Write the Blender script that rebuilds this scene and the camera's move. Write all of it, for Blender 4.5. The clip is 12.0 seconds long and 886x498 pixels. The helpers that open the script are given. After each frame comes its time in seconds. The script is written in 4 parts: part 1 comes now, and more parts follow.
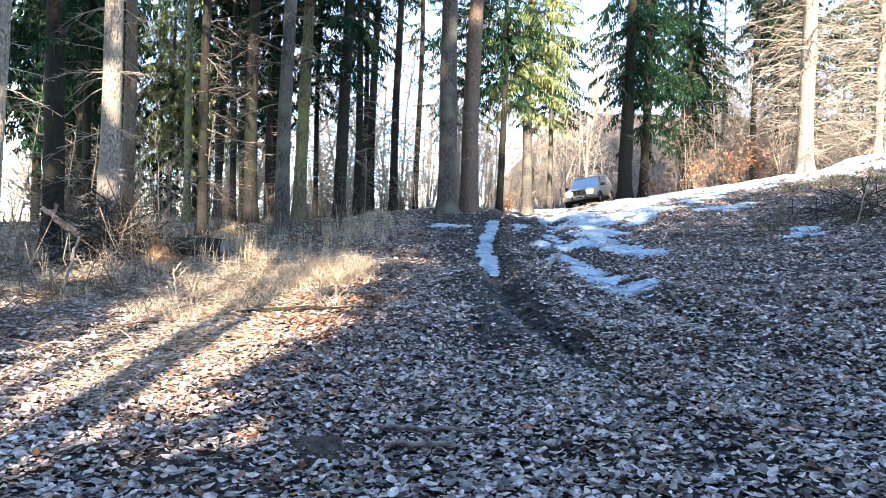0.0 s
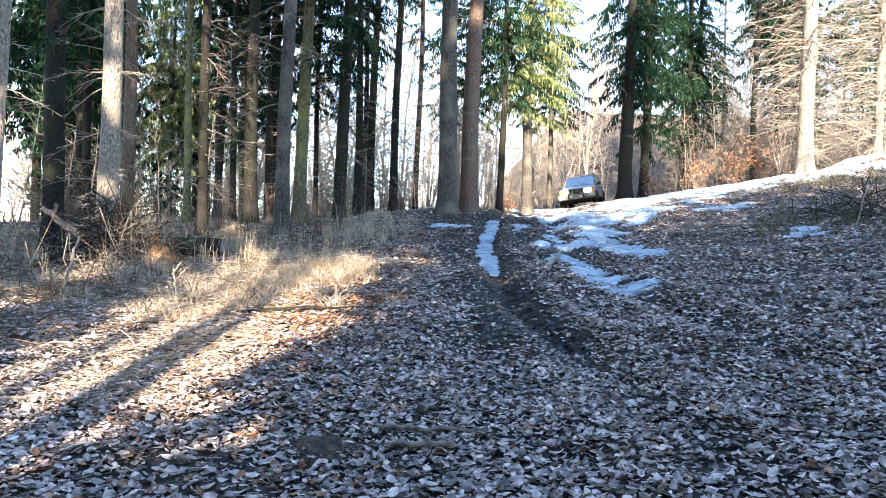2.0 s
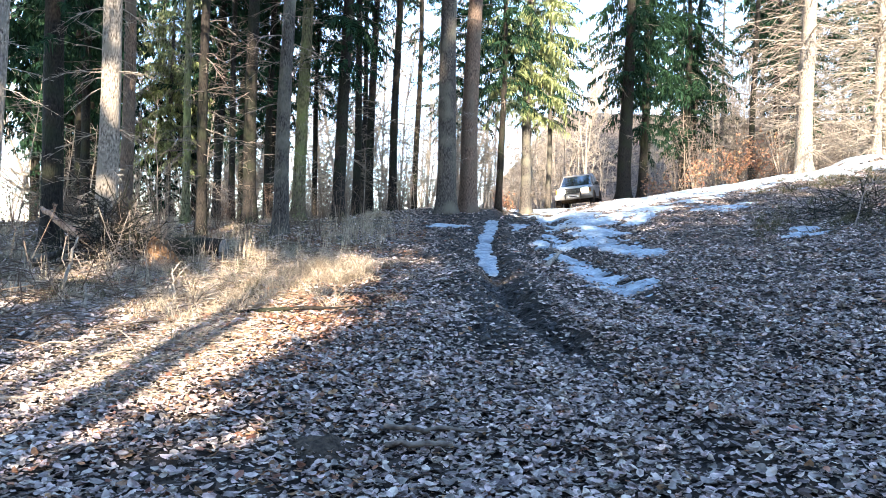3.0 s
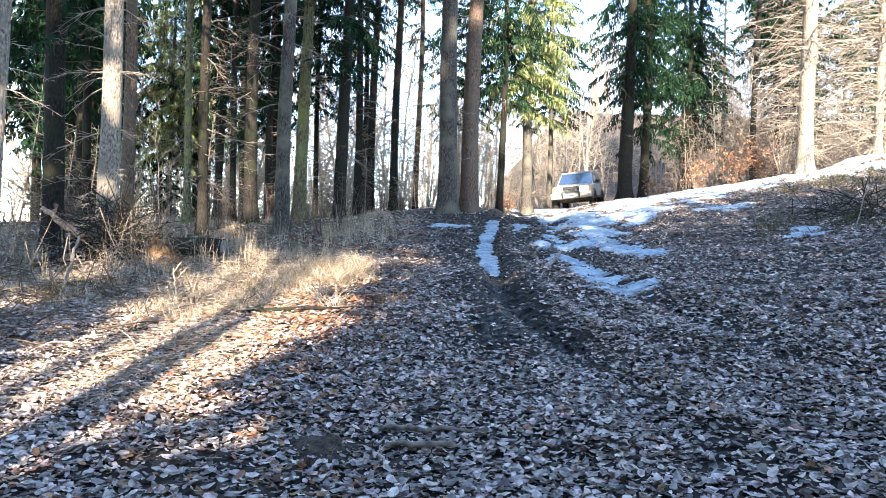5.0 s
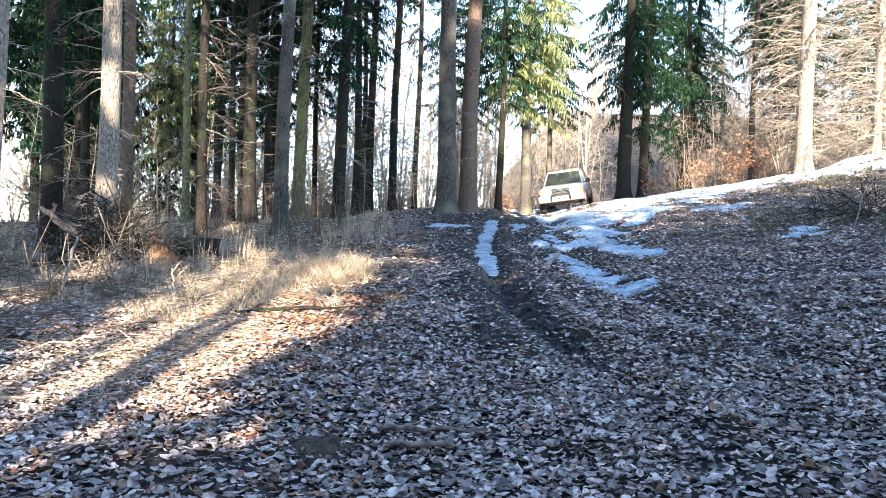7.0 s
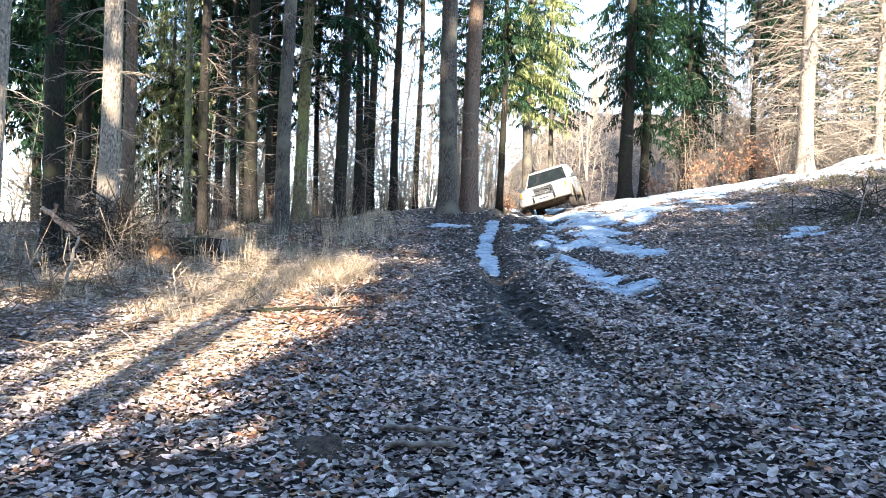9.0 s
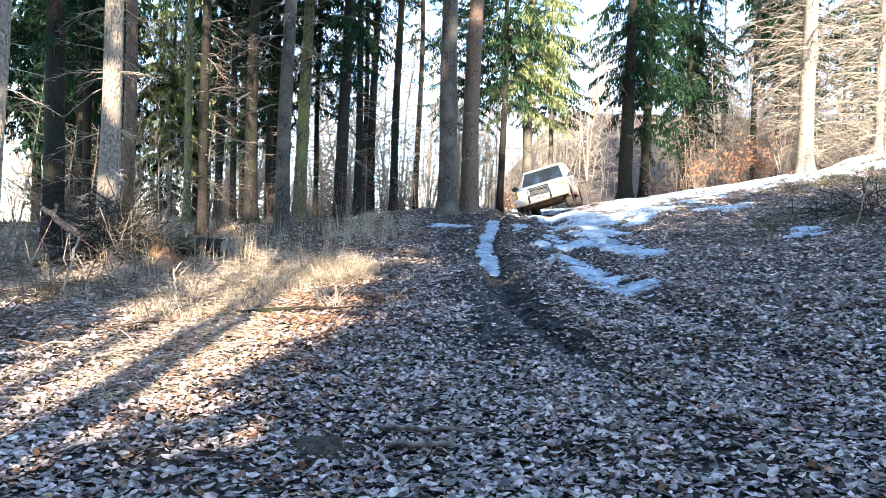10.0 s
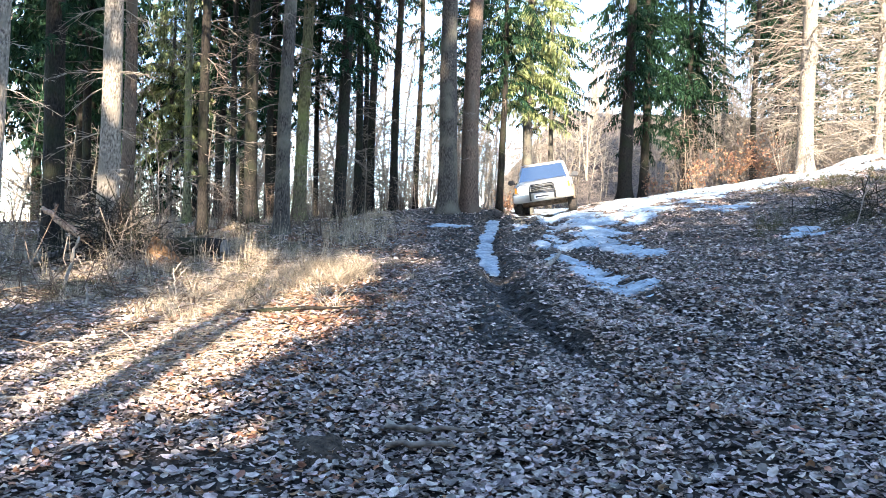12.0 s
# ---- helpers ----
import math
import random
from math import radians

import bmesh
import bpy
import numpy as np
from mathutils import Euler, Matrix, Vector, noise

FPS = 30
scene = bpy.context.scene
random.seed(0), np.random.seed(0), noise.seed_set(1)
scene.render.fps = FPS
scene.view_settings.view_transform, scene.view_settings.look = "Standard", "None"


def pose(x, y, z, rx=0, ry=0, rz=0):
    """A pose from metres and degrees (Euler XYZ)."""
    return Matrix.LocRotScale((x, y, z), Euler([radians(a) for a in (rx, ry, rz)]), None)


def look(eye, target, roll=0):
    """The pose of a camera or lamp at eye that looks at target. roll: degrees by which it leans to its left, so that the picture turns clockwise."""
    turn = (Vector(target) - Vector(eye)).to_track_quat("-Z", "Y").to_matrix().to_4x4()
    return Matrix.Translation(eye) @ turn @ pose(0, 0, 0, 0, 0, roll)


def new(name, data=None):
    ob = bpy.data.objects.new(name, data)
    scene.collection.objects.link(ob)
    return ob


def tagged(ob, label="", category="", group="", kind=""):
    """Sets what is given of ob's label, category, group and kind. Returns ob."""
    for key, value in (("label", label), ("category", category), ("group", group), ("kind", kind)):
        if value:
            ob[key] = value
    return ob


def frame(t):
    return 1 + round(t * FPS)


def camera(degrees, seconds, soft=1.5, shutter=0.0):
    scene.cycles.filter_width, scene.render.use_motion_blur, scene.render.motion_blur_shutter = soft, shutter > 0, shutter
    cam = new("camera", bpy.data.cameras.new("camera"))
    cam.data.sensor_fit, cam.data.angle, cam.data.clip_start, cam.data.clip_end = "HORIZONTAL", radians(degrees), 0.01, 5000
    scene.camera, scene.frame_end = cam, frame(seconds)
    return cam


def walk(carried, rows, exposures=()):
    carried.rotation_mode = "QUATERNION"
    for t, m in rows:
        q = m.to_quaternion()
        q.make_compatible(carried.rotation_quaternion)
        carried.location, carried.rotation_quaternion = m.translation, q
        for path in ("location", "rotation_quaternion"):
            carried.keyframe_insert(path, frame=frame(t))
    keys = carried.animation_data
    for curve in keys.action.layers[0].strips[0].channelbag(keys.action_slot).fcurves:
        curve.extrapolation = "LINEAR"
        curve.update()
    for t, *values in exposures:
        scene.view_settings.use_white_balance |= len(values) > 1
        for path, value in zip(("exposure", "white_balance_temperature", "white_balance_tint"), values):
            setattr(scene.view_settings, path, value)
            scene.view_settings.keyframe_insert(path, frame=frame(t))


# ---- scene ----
cam = camera(62, 12.0, soft=0.6)


def aim(turn):
    """The hand-held camera on its spot: level, slightly rolled, with a small turn in degrees."""
    return pose(0, 0, 1.6, 90, 0, 0) @ pose(0, 0, 0, 0, turn, 0) @ pose(0, 0, 0, 0, 0, 1.8)


SWAY = ((0, 2.0), (0.5, 2.2), (1.5, 2.5), (2.0, 2.0), (2.4, 0.4), (3.0, 0.2), (4.0, 1.2), (5.0, 2.0), (5.5, 2.0), (6.0, 0.2), (7.0, 0.0),
        (8.0, 1.2), (9.0, 2.0), (9.5, 2.0), (10.0, 2.3), (10.5, 3.2), (11.0, 3.2), (11.5, 2.0), (12.0, 2.0))
walk(cam, [(t, aim(0.044 * s)) for t, s in SWAY], exposures=[(0, 2.62, 6180, 10), (12, 2.62, 6180, 10)])

# ---- light ----
SUN_UP = 24.0
DRIFT = 0.02
world = bpy.data.worlds.new("sky")
scene.world = world
world.use_nodes = True
wn = world.node_tree
sky = wn.nodes.new("ShaderNodeTexSky")
sky.sky_type, sky.sun_disc = "NISHITA", False
sky.sun_elevation, sky.sun_rotation = radians(SUN_UP), radians(180) + math.atan(DRIFT)
sky.air_density, sky.dust_density, sky.ozone_density = 1.0, 0.3, 2.0
wn.nodes["Background"].inputs[1].default_value = 0.15
wn.links.new(sky.outputs[0], wn.nodes["Background"].inputs[0])
sun = new("sun", bpy.data.lights.new("sun", "SUN"))
sun.data.energy, sun.data.angle, sun.data.color = 5.0, radians(0.5), (1.0, 0.87, 0.69)
sun.matrix_world = look((-DRIFT * 30, -30, 30 * math.tan(radians(SUN_UP))), (0, 0, 0))

# ---- materials ----
def material(name, low, high, scale=8.0, rough=0.8, bump=0.3, stretch=(1, 1, 1), island=0.0, blotch=None, blotch_scale=0.7, metal=0.0,
             coords="Object", depth=0.02, spec=0.15, detail=6.0, through_light=0.0, coat=0.0):
    """Two-scale mottled surface: fine grain between two colours, broad blotches of a third, and relief."""
    m = bpy.data.materials.new(name)
    m.use_nodes = True
    nt = m.node_tree
    n, l = nt.nodes, nt.links
    b = n["Principled BSDF"]
    tc, mp = n.new("ShaderNodeTexCoord"), n.new("ShaderNodeMapping")
    mp.inputs["Scale"].default_value = stretch
    l.new(tc.outputs[coords], mp.inputs[0])
    grain = n.new("ShaderNodeTexNoise")
    grain.inputs["Scale"].default_value, grain.inputs["Detail"].default_value = scale, detail
    l.new(mp.outputs[0], grain.inputs["Vector"])
    ramp = n.new("ShaderNodeValToRGB")
    ramp.color_ramp.elements[0].position, ramp.color_ramp.elements[1].position = 0.32, 0.68
    ramp.color_ramp.elements[0].color, ramp.color_ramp.elements[1].color = (*low, 1), (*high, 1)
    l.new(grain.outputs[0], ramp.inputs[0])
    col = ramp.outputs[0]
    if blotch:
        big = n.new("ShaderNodeTexNoise")
        big.inputs["Scale"].default_value = blotch_scale
        l.new(tc.outputs[coords], big.inputs["Vector"])
        r2 = n.new("ShaderNodeMapRange")
        r2.inputs[1].default_value, r2.inputs[2].default_value = 0.48, 0.68
        l.new(big.outputs[0], r2.inputs[0])
        mx = n.new("ShaderNodeMix")
        mx.data_type = "RGBA"
        l.new(r2.outputs[0], mx.inputs[0])
        l.new(col, mx.inputs[6])
        mx.inputs[7].default_value = (*blotch, 1)
        col = mx.outputs[2]
    if island:
        g = n.new("ShaderNodeNewGeometry")
        oi = n.new("ShaderNodeObjectInfo")
        ad = n.new("ShaderNodeMath")
        ad.operation = "ADD"
        l.new(g.outputs["Random Per Island"], ad.inputs[0])
        l.new(oi.outputs["Random"], ad.inputs[1])
        fr = n.new("ShaderNodeMath")
        fr.operation = "FRACT"
        l.new(ad.outputs[0], fr.inputs[0])
        hs = n.new("ShaderNodeHueSaturation")
        vr, hr = n.new("ShaderNodeMapRange"), n.new("ShaderNodeMapRange")
        vr.inputs[3].default_value, vr.inputs[4].default_value = 1 - island, 1 + island
        hr.inputs[3].default_value, hr.inputs[4].default_value = 0.5 - island * 0.05, 0.5 + island * 0.03
        sq = n.new("ShaderNodeMath")
        sq.operation, sq.inputs[1].default_value = "MULTIPLY", 7.31
        f2 = n.new("ShaderNodeMath")
        f2.operation = "FRACT"
        l.new(fr.outputs[0], vr.inputs[0])
        l.new(fr.outputs[0], sq.inputs[0])
        l.new(sq.outputs[0], f2.inputs[0])
        l.new(f2.outputs[0], hr.inputs[0])
        l.new(vr.outputs[0], hs.inputs["Value"])
        l.new(hr.outputs[0], hs.inputs["Hue"])
        l.new(col, hs.inputs["Color"])
        col = hs.outputs[0]
    l.new(col, b.inputs["Base Color"])
    b.inputs["Roughness"].default_value, b.inputs["Metallic"].default_value = rough, metal
    b.inputs["Specular IOR Level"].default_value = spec
    b.inputs["Coat Weight"].default_value = coat
    if bump:
        bp = n.new("ShaderNodeBump")
        bp.inputs["Strength"].default_value, bp.inputs["Distance"].default_value = bump, depth
        l.new(grain.outputs[0], bp.inputs["Height"])
        l.new(bp.outputs[0], b.inputs["Normal"])
    if through_light:
        tr, ms = n.new("ShaderNodeBsdfTranslucent"), n.new("ShaderNodeMixShader")
        l.new(col, tr.inputs[0])
        ms.inputs[0].default_value = through_light
        l.new(b.outputs[0], ms.inputs[1])
        l.new(tr.outputs[0], ms.inputs[2])
        l.new(ms.outputs[0], n["Material Output"].inputs[0])
    return m


def plain(name, col, rough=0.5, metal=0.0, glow=0.0, spec=0.5, coat=0.0):
    m = material(name, tuple(c * 0.85 for c in col), tuple(min(1, c * 1.1) for c in col), 30, rough, 0.05, metal=metal, spec=spec, coat=coat)
    if glow:
        b = m.node_tree.nodes["Principled BSDF"]
        b.inputs["Emission Color"].default_value, b.inputs["Emission Strength"].default_value = (1.0, 0.82, 0.55, 1), glow
    return m


def ground_material():
    """Soil, wet mud in the ruts, mossy straw on the verge, and a litter of leaf-sized flakes for the distance."""
    m = material("forest_soil", (0.008, 0.007, 0.006), (0.032, 0.026, 0.021), 14, 0.85, 0.9, blotch=(0.02, 0.016, 0.013), blotch_scale=1.1, depth=0.06)
    nt = m.node_tree
    n, l = nt.nodes, nt.links
    b = n["Principled BSDF"]
    soil = b.inputs["Base Color"].links[0].from_socket
    tc = [k for k in n if k.bl_idname == "ShaderNodeTexCoord"][0]
    zone = n.new("ShaderNodeVertexColor")
    zone.layer_name = "zone"
    sep = n.new("ShaderNodeSeparateColor")
    l.new(zone.outputs[0], sep.inputs[0])
    vor = n.new("ShaderNodeTexVoronoi")
    vor.inputs["Scale"].default_value = 13
    l.new(tc.outputs["Object"], vor.inputs["Vector"])
    flake = n.new("ShaderNodeValToRGB")
    e = flake.color_ramp.elements
    e[0].color, e[1].color = (0.01, 0.008, 0.0065, 1), (0.23, 0.18, 0.145, 1)
    e[0].position, e[1].position = 0.15, 0.95
    sp = n.new("ShaderNodeSeparateColor")
    l.new(vor.outputs["Color"], sp.inputs[0])
    l.new(sp.outputs[0], flake.inputs[0])

    def blend(fac, a, c):
        mx = n.new("ShaderNodeMix")
        mx.data_type = "RGBA"
        l.new(fac, mx.inputs[0])
        l.new(a, mx.inputs[6])
        if isinstance(c, tuple):
            mx.inputs[7].default_value = (*c, 1)
        else:
            l.new(c, mx.inputs[7])
        return mx.outputs[2]
    straw = n.new("ShaderNodeTexNoise")
    straw.inputs["Scale"].default_value, straw.inputs["Detail"].default_value = 9, 8
    l.new(tc.outputs["Object"], straw.inputs["Vector"])
    sr = n.new("ShaderNodeValToRGB")
    sr.color_ramp.elements[0].color, sr.color_ramp.elements[1].color = (0.045, 0.038, 0.022, 1), (0.27, 0.21, 0.13, 1)
    sr.color_ramp.elements[0].position, sr.color_ramp.elements[1].position = 0.35, 0.7
    l.new(straw.outputs[0], sr.inputs[0])
    col = blend(sep.outputs[2], soil, flake.outputs[0])
    rust = n.new("ShaderNodeTexNoise")
    rust.inputs["Scale"].default_value, rust.inputs["Detail"].default_value = 1.1, 3
    l.new(tc.outputs["Object"], rust.inputs["Vector"])
    rr = n.new("ShaderNodeMapRange")
    rr.inputs[1].default_value, rr.inputs[2].default_value = 0.45, 0.58
    l.new(rust.outputs[0], rr.inputs[0])
    nr = n.new("ShaderNodeValToRGB")
    nr.color_ramp.elements[0].color, nr.color_ramp.elements[1].color = (0.03, 0.017, 0.01, 1), (0.24, 0.125, 0.07, 1)
    nr.color_ramp.elements[0].position, nr.color_ramp.elements[1].position = 0.38, 0.7
    l.new(straw.outputs[0], nr.inputs[0])
    verge = blend(rr.outputs[0], sr.outputs[0], nr.outputs[0])
    col = blend(sep.outputs[1], col, verge)
    col = blend(sep.outputs[0], col, (0.014, 0.0115, 0.0095))
    l.new(col, b.inputs["Base Color"])
    rg = n.new("ShaderNodeMapRange")
    rg.inputs[3].default_value, rg.inputs[4].default_value = 0.9, 0.42
    l.new(sep.outputs[0], rg.inputs[0])
    l.new(rg.outputs[0], b.inputs["Roughness"])
    return m


SOIL = ground_material()
LEAF = material("dry_leaf", (0.19, 0.146, 0.12), (0.6, 0.495, 0.425), 19, 0.45, 0.4, island=0.72, through_light=0.15, spec=0.3)
LEAF_RUST = material("rusty_leaf", (0.26, 0.13, 0.07), (0.44, 0.26, 0.15), 22, 0.6, 0.3, island=0.45, through_light=0.25)
SNOW = material("old_snow", (0.21, 0.26, 0.3), (0.45, 0.51, 0.55), 11, 0.45, 0.8, blotch=(0.19, 0.22, 0.245), blotch_scale=2.5, depth=0.04)
BARK = material("grey_spruce_bark", (0.02, 0.017, 0.0145), (0.115, 0.098, 0.083), 40, 0.9, 0.9, stretch=(1, 1, 0.35), blotch=(0.13, 0.12, 0.09), blotch_scale=1.6, depth=0.03)
# Paler copy of the bark; sunlight on the trunks is put into its colour.
BARK_PALE = material("pale_sunlit_bark", (0.06, 0.047, 0.037), (0.38, 0.315, 0.25), 38, 0.9, 1.0, stretch=(1, 1, 0.4), blotch=(0.2, 0.17, 0.135), blotch_scale=3.2, depth=0.03)
# Darker copy of the bark, with the wood's shade put into its colour.
BARK_DARK = material("dark_shaded_bark", (0.007, 0.006, 0.005), (0.036, 0.029, 0.023), 40, 0.9, 0.9, stretch=(1, 1, 0.35), blotch=(0.022, 0.025, 0.013), blotch_scale=1.5, depth=0.03)
BARK_MOSS = material("mossy_bark", (0.04, 0.036, 0.02), (0.19, 0.17, 0.09), 26, 0.9, 0.9, stretch=(1, 1, 0.35), blotch=(0.16, 0.17, 0.06), blotch_scale=1.2, depth=0.03)
BARK_RED = material("red_brown_bark", (0.05, 0.034, 0.025), (0.19, 0.13, 0.095), 40, 0.9, 0.9, stretch=(1, 1, 0.35), blotch=(0.12, 0.095, 0.07), blotch_scale=1.6, depth=0.03)
TWIG = material("dead_twig", (0.08, 0.062, 0.05), (0.27, 0.215, 0.17), 20, 0.9, 0.3)
TWIG_PALE = material("pale_twig", (0.13, 0.103, 0.08), (0.38, 0.32, 0.255), 20, 0.85, 0.3)
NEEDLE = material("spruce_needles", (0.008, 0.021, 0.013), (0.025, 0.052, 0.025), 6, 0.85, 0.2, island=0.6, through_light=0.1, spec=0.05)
# Lit copy of the needles: sunshine on the boughs is put into the colour.
NEEDLE_SUNLIT = material("sunlit_spruce_needles", (0.11, 0.135, 0.045), (0.34, 0.37, 0.16), 6, 0.5, 0.2, island=0.6, through_light=0.25)
STRAW = material("dry_grass", (0.2, 0.155, 0.1), (0.6, 0.49, 0.35), 15, 0.75, 0.1, island=0.4, through_light=0.25)
CUT = material("sawn_wood", (0.09, 0.085, 0.08), (0.26, 0.23, 0.2), 30, 0.8, 0.3)
MOUND = material("molehill_soil", (0.03, 0.024, 0.018), (0.1, 0.075, 0.055), 30, 0.95, 0.8, depth=0.04)
TORN = material("torn_wood", (0.16, 0.085, 0.05), (0.46, 0.29, 0.19), 24, 0.85, 0.8, stretch=(1, 1, 0.4), depth=0.03)
ROT = material("rotten_wood", (0.035, 0.02, 0.012), (0.3, 0.16, 0.075), 13, 0.9, 0.9, blotch=(0.05, 0.035, 0.02), blotch_scale=5, depth=0.04)
CLOD = material("wet_clods", (0.008, 0.007, 0.0065), (0.04, 0.034, 0.03), 25, 0.4, 0.6, island=0.5, spec=0.4)
HEATH = material("bank_grass", (0.035, 0.038, 0.018), (0.17, 0.15, 0.085), 15, 0.8, 0.1, island=0.5, through_light=0.15)


# ---- the lie of the land ----
def smooth(a, b, v):
    u = np.clip((v - a) / (b - a), 0, 1)
    return u * u * (3 - 2 * u)


def softplus(v, k=0.6):
    return k * np.logaddexp(0, v / k)


def rut_line(y):
    """x of the left wheel rut along the track."""
    return 0.83 + 0.0095 * (np.clip(y, 4, 26) - 12.9) ** 2 + 0.04 * np.sin(y * 1.1)


def relief(x, y):
    """Broad lie of the land: the track climbs away, a bank on the east side, a drop past the trees on the west."""
    z = 0.1 * np.minimum(y, 24) + 0.5 * smooth(12, 24, y) + 0.062 * softplus(y - 24, 1.0) - 0.045 * softplus(y - 44, 3.0)
    foot = 1.5 + 2.0 * smooth(18, 24, y) + 0.22 * softplus(y - 24, 1.0)
    east = softplus(x - foot) - softplus(x - 15.0, 1.5)
    z = z + (0.155 + 0.03 * smooth(18, 24, y)) * east * smooth(-8, 4, y)
    west = softplus(-x - 1.8)
    z = z - 0.03 * np.minimum(west, 12) - 0.17 * softplus(y - 20.5, 1.5) * smooth(-0.5, 6, -x) * (y < 200)
    z = z + 0.36 * softplus(np.minimum(y, 88) - 47, 3.0) * smooth(0, 14, x - 2)
    z = z + 0.12 * np.clip(x - 3.6, -1.2, 1.2) * np.exp(-((x - 3.6) / 1.8) ** 2) * smooth(22.5, 24.5, y) * (1 - smooth(27, 29, y))
    z = z + 0.4 * np.exp(-((x - 14.0) / 1.1) ** 2 - ((y - 24.8) / 1.0) ** 2)
    z = z - 0.22 * np.exp(-((x - 3.3) / 1.5) ** 2) * smooth(20.5, 24, y) * (1 - smooth(28, 33, y))
    return z


def ground_z(x, y):
    x, y = np.asarray(x, float), np.asarray(y, float)
    z = relief(x, np.clip(y, -60, 90))
    r = x - rut_line(y)
    along = (0.3 + 0.7 * smooth(5.2, 8, y)) * smooth(1, 4, y) * (1 - smooth(26, 32, y))
    for off, deep in ((0.0, 0.17), (1.55, 0.07)):
        d = r - off
        z = z - deep * along * np.exp(-(d / 0.22) ** 2) + 0.4 * deep * along * (np.exp(-((d - 0.42) / 0.2) ** 2) + np.exp(-((d + 0.42) / 0.2) ** 2))
    z = z + 0.03 * np.sin(x * 1.7 + 0.6 * y) * np.sin(y * 1.3 - 0.4 * x) + 0.012 * np.sin(x * 5.1 + y) * np.sin(y * 4.3 - x)
    return z

# ---- mesh helpers ----
class Soup:
    """Gathers vertices and faces of many small pieces into one mesh."""

    def __init__(self):
        self.v, self.f, self.n = [], [], 0

    def add(self, verts, faces):
        verts = np.asarray(verts, float)
        self.v.append(verts)
        self.f.extend([tuple(i + self.n for i in q) for q in faces])
        self.n += len(verts)

    def mesh(self, name, mat, smooth_shade=False):
        me = bpy.data.meshes.new(name)
        me.from_pydata(np.concatenate(self.v).tolist(), [], self.f)
        for k in (mat if isinstance(mat, (list, tuple)) else [mat]):
            me.materials.append(k)
        if smooth_shade:
            me.polygons.foreach_set("use_smooth", [True] * len(me.polygons))
        me.update()
        return me


def tube(soup, pts, radii, sides=6, cap=True):
    """A tapered tube along points."""
    pts = np.asarray(pts, float)
    way = np.gradient(pts, axis=0)
    way /= np.linalg.norm(way, axis=1)[:, None] + 1e-9
    ref = np.array([0.0, 0, 1]) if abs(way[0][2]) < 0.8 else np.array([1.0, 0, 0])
    u = np.cross(way, ref)
    u /= np.linalg.norm(u, axis=1)[:, None] + 1e-9
    w = np.cross(way, u)
    a = np.arange(sides) * 2 * math.pi / sides
    ring = np.cos(a)[None, :, None] * u[:, None] + np.sin(a)[None, :, None] * w[:, None]
    v = (pts[:, None] + ring * np.asarray(radii, float)[:, None, None]).reshape(-1, 3)
    f = [(i * sides + j, i * sides + (j + 1) % sides, (i + 1) * sides + (j + 1) % sides, (i + 1) * sides + j) for i in range(len(pts) - 1) for j in range(sides)]
    if cap:
        f += [tuple(range(sides))[::-1], tuple((len(pts) - 1) * sides + j for j in range(sides))]
    soup.add(v, f)


def part(name, me, parent=None, label="", m=None):
    ob = new(name, me)
    ob.parent = parent
    if m is not None:
        ob.matrix_basis = m
    if label:
        ob["label"] = label
    return ob


def gz(x, y):
    return float(ground_z(x, y))


# ---- ground ----
def spaced(stops):
    """Coordinates from stops of (start, step) with a last end."""
    out = []
    for (a, s), (b, _) in zip(stops[:-1], stops[1:]):
        k = max(1, round((b - a) / s))
        out += [a + (b - a) * i / k for i in range(k)]
    return np.array(out + [stops[-1][0]])


def snow_depth(x, y):
    """Thickness of the snow that is left: along the crest, in the lee of the bank and in strips down the track."""
    n = np.array([noise.fractal(Vector((a * 1.3 + b * 0.5, b * 1.7, 3.0)), 0.6, 2.0, 6) for a, b in zip(x.ravel(), y.ravel())]).reshape(x.shape)
    m = np.full(x.shape, -9.0)
    for ax, ay, bx, by, r0, r1 in SNOW_STRIPS:
        dx, dy = bx - ax, by - ay
        s = np.clip(((x - ax) * dx + (y - ay) * dy) / (dx * dx + dy * dy), 0, 1)
        d = np.hypot(x - ax - s * dx, y - ay - s * dy)
        m = np.maximum(m, 1 - d / (r0 + (r1 - r0) * s))
    return np.minimum(m, 0.7) + 1.05 * n - 0.2


SNOW_STRIPS = (  # from x, y to x, y, half width at both ends
    (3.0, 21.5, 6.5, 22.5, 0.7, 2.2), (6.5, 22.5, 12.0, 24.5, 2.2, 2.6), (12.0, 24.5, 18.0, 27.0, 2.6, 3.0), (8.0, 27.0, 14.0, 33.0, 2.5, 4.0),
    (3.6, 19.8, 3.2, 14.5, 0.85, 0.5), (3.15, 14.8, 3.5, 12.6, 0.5, 0.3), (2.2, 13.4, 2.5, 9.8, 0.26, 0.36), (3.4, 17.5, 5.6, 19.5, 0.5, 0.9),
    (2.0, 15.6, 1.95, 14.6, 0.2, 0.14), (6.3, 13.0, 6.8, 13.6, 0.34, 0.26), (6.5, 17.5, 7.3, 17.9, 0.5, 0.3), (0.85, 12.7, 0.88, 15.5, 0.24, 0.28), (0.88, 15.4, 1.32, 20.4, 0.3, 0.36), (1.75, 17.6, 1.9, 18.6, 0.16, 0.2), (2.7, 20.8, 2.8, 17.5, 0.4, 0.28), (2.3, 16.4, 2.6, 14.8, 0.2, 0.22), (4.3, 17.0, 5.0, 18.2, 0.25, 0.35), (0.5, 18.2, 0.0, 18.6, 0.2, 0.32), (5.5, 27, 4.5, 32, 1.2, 1.6))


